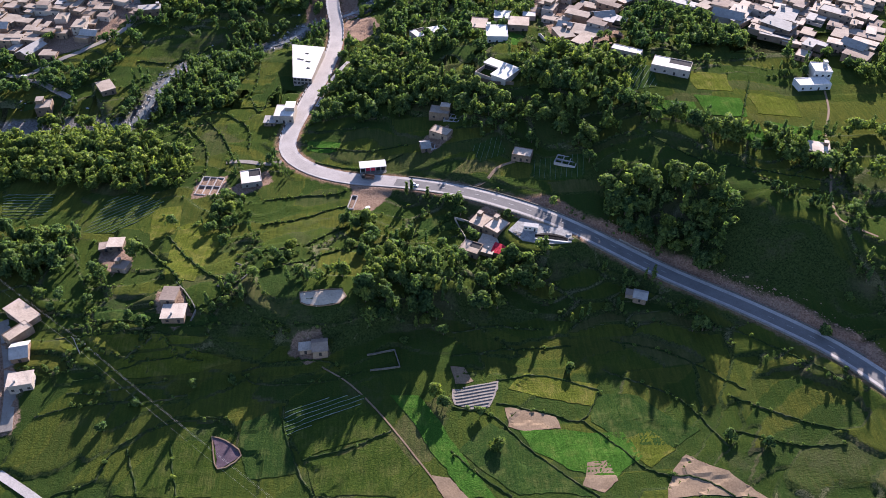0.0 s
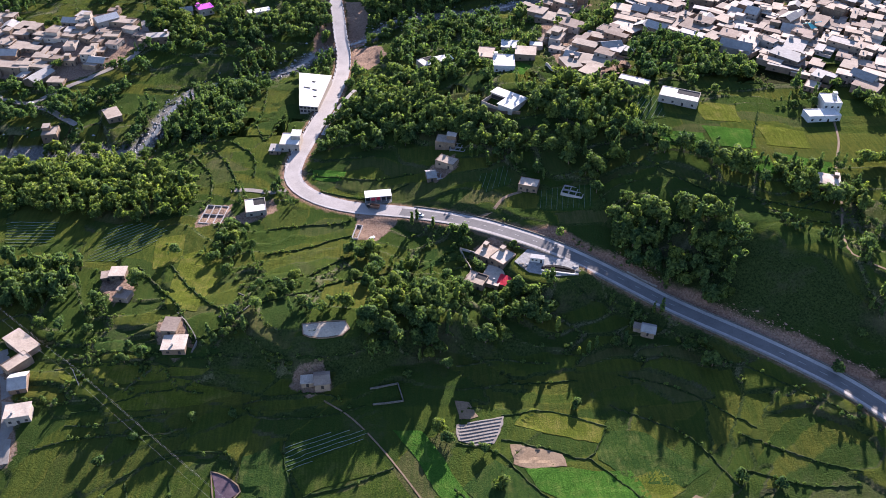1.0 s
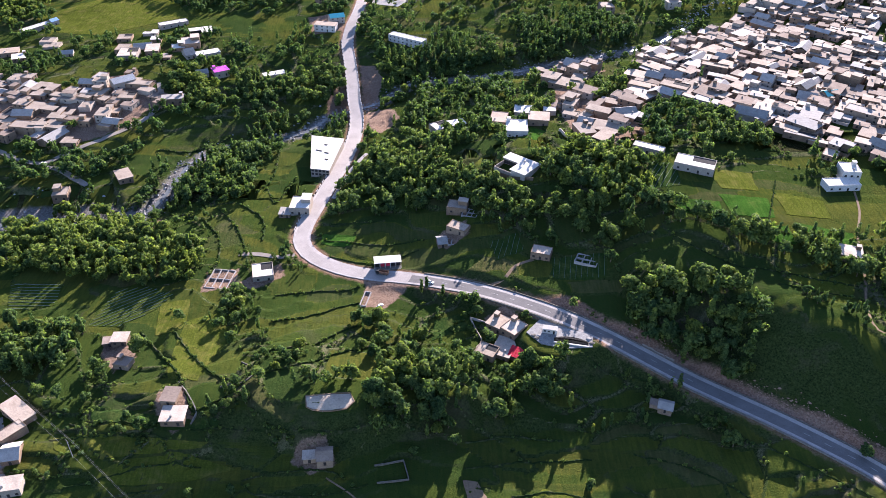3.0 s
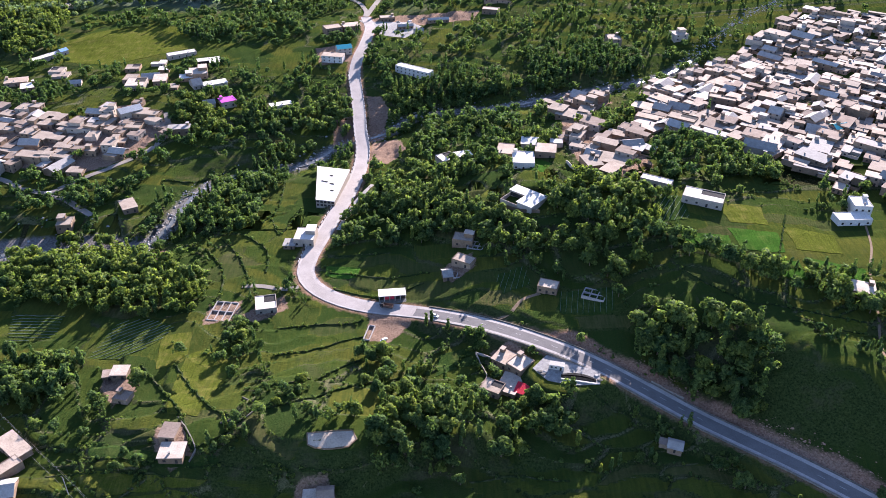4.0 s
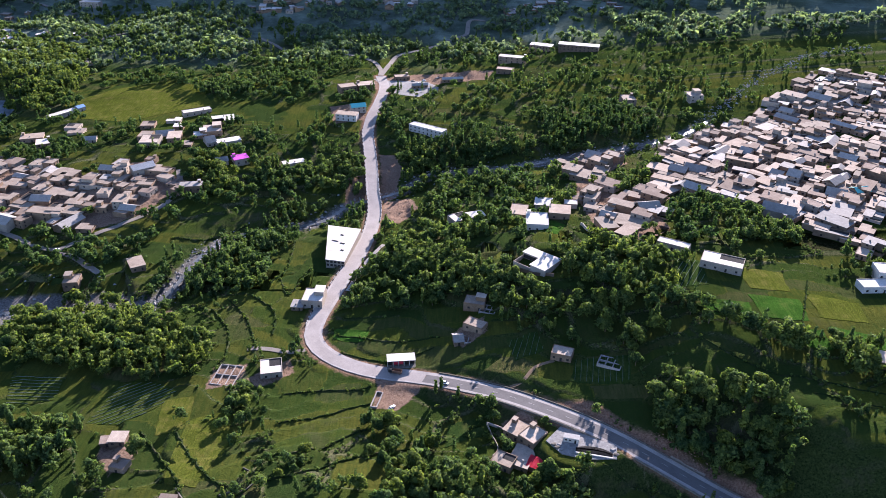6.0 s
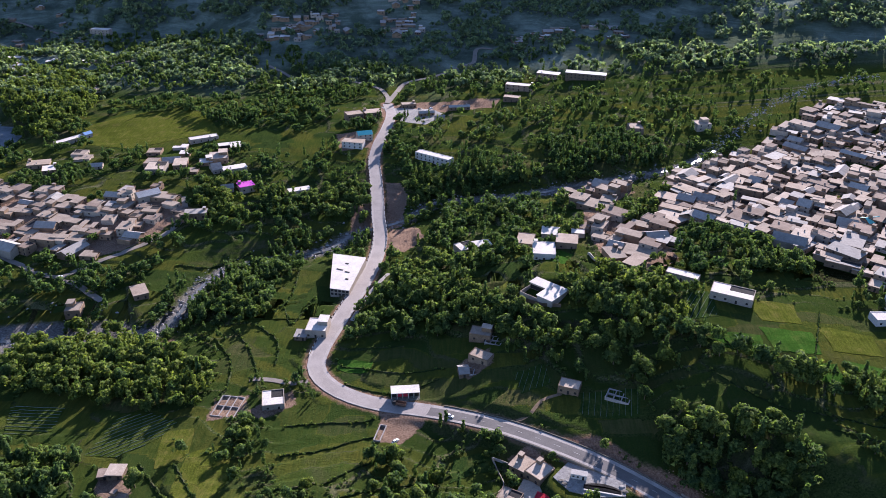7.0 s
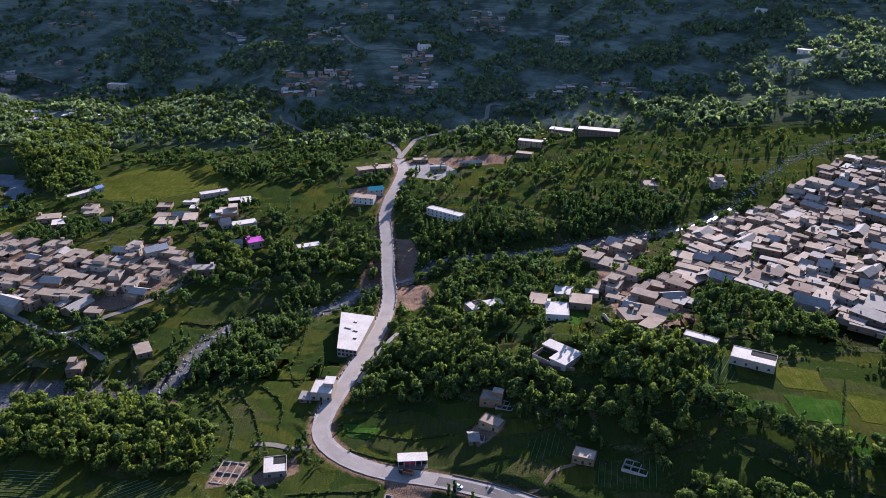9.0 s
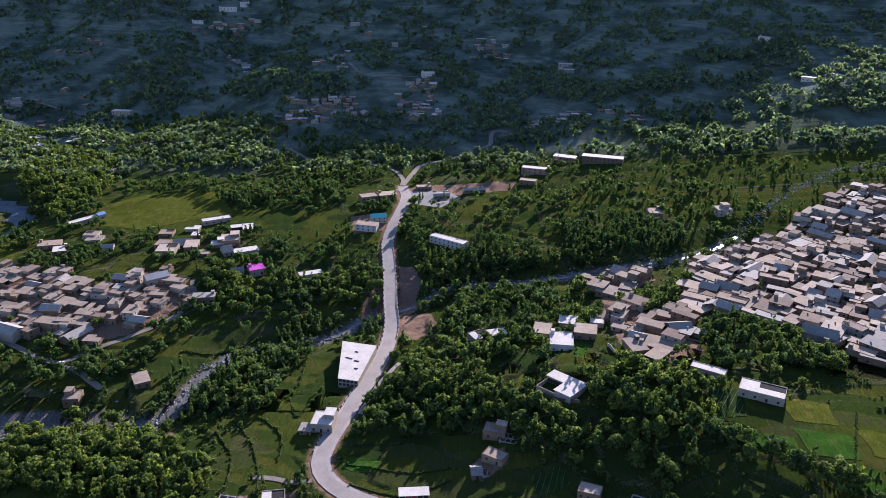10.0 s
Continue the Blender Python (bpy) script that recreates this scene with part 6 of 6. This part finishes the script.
def metal_shed():
    thing = tagged(new("metal_shed"), "small shed with a blue-grey pitched sheet roof below the road", "shed")
    thing.matrix_world = pose(118.0, 281.5, height(118.0, 281.5), 0, 0, -20)
    BUILT.append((118, 281.5, 8))
    box_part("wall", thing, WALL, (-3.2, -3.0, -2, 3.2, 3.0, 2.8))
    bm = bmesh.new()
    gable(bm, -3.2, -3.0, 2.8, 3.2, 3.0, 1.5, 0.5)
    part("roof", bm, METAL, thing)
    box_part("lean_to", thing, WALL, (-7.2, -1.5, -2, -3.2, 2.5, 2.2))
    box_part("lean_to_roof", thing, MUD_ROOF, (-7.5, -1.8, 2.2, -3.2, 2.8, 2.4))
    box_part("door", thing, DARK, (-0.5, -3.05, 0, 0.5, -2.9, 2.0))


metal_shed()


def tarpaulin():
    """A lean-to shed with a sloping, slightly sagging red sheet for a roof."""
    thing = tagged(new("lean_to_shed"), "small lean-to shed under a bright red sheet beside the compound", "shed")
    thing.matrix_world = pose(49.2, 310.4, height(49.2, 310.4), 0, 0, -25)
    bm = bmesh.new()
    n = 9
    v = [[bm.verts.new((6.4 * (i / (n - 1) - 0.5), 7.0 * (j / (n - 1) - 0.5), 2.5 + 0.9 * j / (n - 1) + 0.09 * math.sin(i * 1.9) - 0.15 * math.sin(math.pi * i / (n - 1)))) for j in range(n)] for i in range(n)]
    for i in range(n - 1):
        for j in range(n - 1):
            bm.faces.new((v[i][j], v[i + 1][j], v[i + 1][j + 1], v[i][j + 1]))
    bmesh.ops.solidify(bm, geom=bm.faces[:], thickness=0.05)
    part("roof_sheet", bm, RED, thing, "bright red sheet")
    box_part("wall", thing, WALL, (-2.9, -3.1, -2.0, 2.9, 3.1, 2.2))
    for x in (-2.9, 2.9):
        for y in (-3.2, 3.2):
            box_part("post", thing, BARK, (x - 0.08, y - 0.08, -1.0, x + 0.08, y + 0.08, 2.55 + (0.8 if y > 0 else 0)))


tarpaulin()


def foundation(x, y, w, d, turn, label, cols=3, rows_=2):
    """Low unfinished walls of a house plan."""
    thing = tagged(new("foundation"), label, "foundation")
    thing.matrix_world = pose(x, y, height(x, y), 0, 0, turn)
    for i in range(cols + 1):
        px = -w / 2 + w * i / cols
        box_part("low_wall", thing, SHOULDER, (px - 0.22, -d / 2, -1.5, px + 0.22, d / 2, 0.9))
    for j in range(rows_ + 1):
        py = -d / 2 + d * j / rows_
        box_part("low_wall", thing, SHOULDER, (-w / 2, py - 0.2, -1.5, w / 2, py + 0.2, 0.86))
    BUILT.append((x, y, 0.6 * max(w, d)))


foundation(-111.3, 380.8, 12.5, 17.0, -8, "pale low walls of an unfinished house")
foundation(-28.0, 359.5, 3.2, 12.0, -12, "pale low walls of an unfinished annexe", 1, 1)
foundation(32.3, 428.2, 9.0, 8.0, -20, "grey broken walls of a ruined house", 3, 2)
foundation(20.2, 402.8, 12.0, 6.0, -10, "grey low walls of a yard", 4, 1)
foundation(93.8, 372.9, 12.0, 8.0, -25, "grey broken walls of a ruined house", 3, 2)


# ---- vehicles ----
def wheels(thing, xs, y, r):
    for x in xs:
        for side in (-y, y):
            bm = bmesh.new()
            bmesh.ops.create_cone(bm, cap_ends=True, segments=14, radius1=r, radius2=r, depth=0.24, matrix=pose(x, side, r, 90, 0, 0))
            w = part("wheel", bm, RUBBER, thing)
            bm = bmesh.new()
            bmesh.ops.create_cone(bm, cap_ends=True, segments=12, radius1=r * 0.55, radius2=r * 0.5, depth=0.27, matrix=pose(x, side, r, 90, 0, 0))
            part("rim", bm, METAL, w)


def profile_body(thing, name, outline, half, mat, taper=0.0):
    """A body cut to a side outline, a little narrower towards the top."""
    bm = bmesh.new()
    top = max(p[1] for p in outline)
    sides = [[bm.verts.new((x, s * (half - taper * z / top), z)) for x, z in outline] for s in (-1, 1)]
    bm.faces.new(sides[0])
    bm.faces.new(sides[1][::-1])
    for i in range(len(outline)):
        j = (i + 1) % len(outline)
        bm.faces.new((sides[0][i], sides[1][i], sides[1][j], sides[0][j]))
    bmesh.ops.recalc_face_normals(bm, faces=bm.faces[:])
    return part(name, bm, mat, thing)


def car(x, y, z, turn, paint, label):
    thing = tagged(new("car"), label, "car")
    thing.matrix_world = pose(x, y, z, 0, 0, turn)
    profile_body(thing, "body", ((-2.1, 0.35), (2.1, 0.35), (2.12, 0.75), (1.1, 0.92), (-1.9, 0.95), (-2.1, 0.8)), 0.82, paint, 0.04)
    profile_body(thing, "cabin", ((-1.75, 0.94), (1.0, 0.92), (0.35, 1.42), (-1.25, 1.45)), 0.74, GLASS, 0.14)
    box_part("roof", thing, paint, (-1.2, -0.6, 1.44, 0.32, 0.6, 1.49))
    box_part("headlight", thing, PAINT, (2.08, -0.7, 0.6, 2.14, -0.4, 0.75), (2.08, 0.4, 0.6, 2.14, 0.7, 0.75))
    wheels(thing, (-1.3, 1.3), 0.72, 0.32)


def truck(x, y, z, turn):
    thing = tagged(new("truck"), "dark brown goods truck with a high wooden load body", "truck")
    thing.matrix_world = pose(x, y, z, 0, 0, turn)
    box_part("chassis", thing, BLACK, (-3.6, -0.9, 0.6, 3.4, 0.9, 0.9))
    box_part("load_floor", thing, TRUCK_BROWN, (-3.7, -1.15, 0.9, 1.6, 1.15, 1.05))
    for s in (-1.15, 1.07):
        box_part("side_board", thing, TRUCK_BROWN, (-3.7, s, 1.05, 1.6, s + 0.08, 2.5))
    box_part("tail_board", thing, TRUCK_BROWN, (-3.7, -1.07, 1.05, -3.62, 1.07, 2.3))
    profile_body(thing, "cab", ((1.7, 0.7), (3.6, 0.7), (3.6, 1.6), (3.3, 2.6), (1.7, 2.75)), 1.1, BLACK, 0.05)
    box_part("windscreen", thing, GLASS, (3.42, -0.9, 1.65, 3.62, 0.9, 2.3))
    wheels(thing, (-2.4, 2.6), 0.95, 0.48)


def on_road(x, y, side=0.0):
    k = int(np.argmin(np.hypot(rx - x, ry - y)))
    t = np.array(ROAD[min(k + 1, len(ROAD) - 1)]) - np.array(ROAD[max(k - 1, 0)])
    t /= np.linalg.norm(t)
    return ROAD[k][0] + t[1] * side, ROAD[k][1] - t[0] * side, float(ROAD_Z[k]) + 0.07, math.degrees(math.atan2(t[1], t[0]))


x, y, z, turn = on_road(9.1, 369.6, -1.6)
car(x, y, z, turn + 180, CAR_WHITE, "white saloon car on the asphalt road")
x, y, z, turn = on_road(-18, 379.0, 1.7)
truck(x, y, z, turn)
car(-270.5, 531.5, height(-270.5, 531.5) + 0.3, 40, CAR_WHITE, "white car on the dusty village lane")
car(-19.8, 353.5, height(-19.8, 353.5) + 0.05, 50, CAR_WHITE, "white car parked beside the unfinished annexe")
for i, (x, y) in enumerate(((-30, 868), (-18, 870), (-4, 874), (8, 872), (20, 876), (-24, 858), (2, 864))):
    car(x, y, height(x, y) + 0.05, 20 + 17 * i, CAR_WHITE if i % 2 else METAL, "car parked in the far market yard")


# ---- power line over the near fields ----
def pole(x, y, h=11.0):
    thing = tagged(new("utility_pole"), "tall concrete utility pole with a cross arm", "utility pole", "poles of the power line")
    thing.matrix_world = pose(x, y, height(x, y), 0, 0, -40)
    bm = bmesh.new()
    bmesh.ops.create_cone(bm, cap_ends=True, segments=8, radius1=0.2, radius2=0.11, depth=h + 1, matrix=pose(0, 0, h / 2 - 0.5))
    part("post", bm, SHOULDER, thing)
    box_part("cross_arm", thing, STONE, (-1.3, -0.07, h - 0.5, 1.3, 0.07, h - 0.35))
    for s in (-1.2, 0, 1.2):
        box_part("insulator", thing, PAINT, (s - 0.06, -0.06, h - 0.35, s + 0.06, 0.06, h - 0.1))
    return height(x, y) + h


def cable(p, q, sag, label):
    c = bpy.data.curves.new("cable", "CURVE")
    c.dimensions, c.bevel_depth, c.bevel_resolution = "3D", 0.016, 1
    s = c.splines.new("POLY")
    s.points.add(20)
    for i in range(21):
        t = i / 20
        v = Vector(p).lerp(Vector(q), t)
        s.points[i].co = (v.x, v.y, v.z - sag * 4 * t * (1 - t), 1)
    c.materials.append(WIRE)
    tagged(new("cable", c), label, "cable", "wires of the power line")


ends = ((-224.0, 318.9), (-149.1, 253.3), (-53.7, 171.5), (0.0, 125.0))
tops = [pole(*p) for p in ends]
for (p, zp), (q, zq) in zip(zip(ends, tops), list(zip(ends, tops))[1:]):
    for s in (-2.4, 0.9, 1.4):
        cable((p[0] + s * 0.7, p[1] + s * 0.7, zp - 0.1), (q[0] + s * 0.7, q[1] + s * 0.7, zq - 0.1), 1.8, "thin sagging overhead wire over the fields")


# ---- rocks of the stream, rubble of the cut slopes ----
def rock_field(name, label, mat, places, seed):
    rng = np.random.RandomState(seed)
    base = np.array([(1, 0, 0), (-1, 0, 0), (0, 1, 0), (0, -1, 0), (0, 0, 1), (0, 0, -1)], float)
    tris = np.array([(0, 2, 4), (2, 1, 4), (1, 3, 4), (3, 0, 4), (2, 0, 5), (1, 2, 5), (3, 1, 5), (0, 3, 5)])
    V, F = [], []
    for k, (x, y, r) in enumerate(places):
        v = base * rng.uniform(0.6, 1.2, (6, 1)) * (r * rng.uniform(0.8, 1.5), r * rng.uniform(0.7, 1.2), r * rng.uniform(0.5, 0.8))
        a = rng.uniform(0, 6.28)
        c, s = math.cos(a), math.sin(a)
        V.append(np.stack([v[:, 0] * c - v[:, 1] * s, v[:, 0] * s + v[:, 1] * c, v[:, 2]], -1) + (x, y, 0))
        F.append(tris + 6 * k)
    V = np.concatenate(V)
    z = on_grid(GZ, np.array([p[0] for p in places]), np.array([p[1] for p in places]))
    V[:, 2] += np.repeat(z, 6)
    tagged(mesh_object(name, V, np.concatenate(F), mat), label, "stones", kind="stuff")


rng = np.random.RandomState(5)
places = []
for x, y in smooth_line(STREAM, 0.35):
    if -420 < x < 450:
        w = rng.normal(0, 7 if x > -195 else 13)
        a = rng.uniform(0, 6.28)
        places.append((x + w * math.cos(a), y + w * math.sin(a), abs(rng.normal(0.5, 0.45)) + 0.25))
rock_field("stream_boulders", "pale grey boulders filling the stream bed", ROCK, places, 6)
places = []
for x, y in smooth_line(ROAD[:BEND - 6], 0.12):
    k = int(np.argmin(np.hypot(rx - x, ry - y)))
    t = np.array(ROAD[k + 1]) - np.array(ROAD[k])
    t /= np.linalg.norm(t)
    if 100 < x < 225 and not 128 < x < 146:
        off = 6.8 + abs(rng.normal(0, 4.0))
        places.append((x + t[1] * off, y - t[0] * off, abs(rng.normal(0.25, 0.22)) + 0.1))
rock_field("slope_rubble", "red-brown rubble on the cut bank above the road", RUBBLE, places, 7)
sz = STREAM_Z + 0.35
tagged(ribbon("stream", STREAM, sz, -1.7, 1.7, 0.0, WATER, None, 0.3), "shallow dark stream between boulders", "stream", kind="structure")
tagged(ribbon("river", RIVER, np.full(len(RIVER), RIVER_Z), -15, 15, 0.0, FOAM, None, 1.0), "wide pale foaming river beyond the village", "river", kind="structure")


# ---- hedges, field trees and bushes ----
def scattered(count, box, seed, kinds, sizes, singles, label, edge=2.0, clump=(90, 61), low=-0.1, share=0.5, anywhere=False):
    """Trees and bushes along the field edges, in clumps."""
    rng = random.Random(seed)
    places = []
    x0, x1, y0, y1 = box
    r = np.random.RandomState(seed)
    xs, ys = r.uniform(x0, x1, count * 12), r.uniform(y0, y1, count * 12)
    keep = (on_grid(EDGE, xs, ys) < edge) & (on_grid(TO_ROAD, xs, ys) > 8.0) & (on_grid(TO_STREAM, xs, ys) > 5.0) & (lumps(xs, ys, *clump) > low) & (on_grid(BAREV, xs, ys) < 0.4)
    for x, y in zip(xs[keep], ys[keep]):
        if len(places) < count and not TAKEN(x, y) and (anywhere or not open_field(x, y)):
            places.append((rng.choice(kinds), x, y, rng.uniform(*sizes)))
    places.sort(key=lambda p: p[2])
    for p in places[:singles]:
        single(*p, rng)
    mass("hedge_growth", label, places[singles:], share=share)


BAREV = bare_ground(GX.ravel(), GY.ravel())
scattered(70, (-215, 215, 172, 262), 41, ("bush",), (0.5, 1.1), 70, "scattered bushes along field edges", low=-0.4, anywhere=True)
scattered(620, (-250, 60, 262, 480), 42, ("bush", "bush", "bush", "tree", "poplar"), (0.45, 0.95), 90, "bushes and small trees along the terraces")
scattered(230, (60, 330, 255, 440), 43, ("bush", "bush", "tree", "poplar"), (0.5, 1.0), 60, "bushes and small trees along the plateau's fields", low=0.2)
scattered(800, (-60, 330, 440, 690), 44, ("bush", "tree", "tree", "poplar"), (0.6, 1.05), 20, "trees and bushes between the houses", 3.5, share=0.28)
scattered(1500, (-460, -40, 480, 930), 45, ("bush", "tree", "tree", "poplar"), (0.6, 1.1), 0, "trees and bushes about the riverside village", 4, low=-0.25, share=0.25)
scattered(480, (-60, 450, 690, 1000), 46, ("bush", "tree", "tree", "poplar"), (0.6, 1.05), 0, "trees and bushes beyond the stream", 4, low=-0.25, share=0.25)


scattered(2600, (-250, 240, 175, 480), 47, ("bush",), (0.35, 0.75), 0, "low weeds and shrubs along every terrace edge", 0.9, (60, 64), -0.9, 0.3)
scattered(1200, (-300, 330, 480, 760), 48, ("bush",), (0.4, 0.8), 0, "low shrubs along the field edges", 1.5, (60, 65), -0.9, 0.22, True)


# far slope's trees, in the leaf colour paled for haze
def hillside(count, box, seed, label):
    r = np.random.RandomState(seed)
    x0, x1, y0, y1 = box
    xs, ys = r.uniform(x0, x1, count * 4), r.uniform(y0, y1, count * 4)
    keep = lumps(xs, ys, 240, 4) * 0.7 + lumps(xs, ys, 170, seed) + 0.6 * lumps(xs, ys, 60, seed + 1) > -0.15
    mass("hillside_trees", label, [(("tree", "bush", "tree")[k % 3], x, y, 0.75 + 0.6 * ((k * 7) % 10) / 10) for k, (x, y) in enumerate(zip(xs[keep][:count], ys[keep][:count])) if not TAKEN(x, y)], HAZED_LEAF, 0.05)


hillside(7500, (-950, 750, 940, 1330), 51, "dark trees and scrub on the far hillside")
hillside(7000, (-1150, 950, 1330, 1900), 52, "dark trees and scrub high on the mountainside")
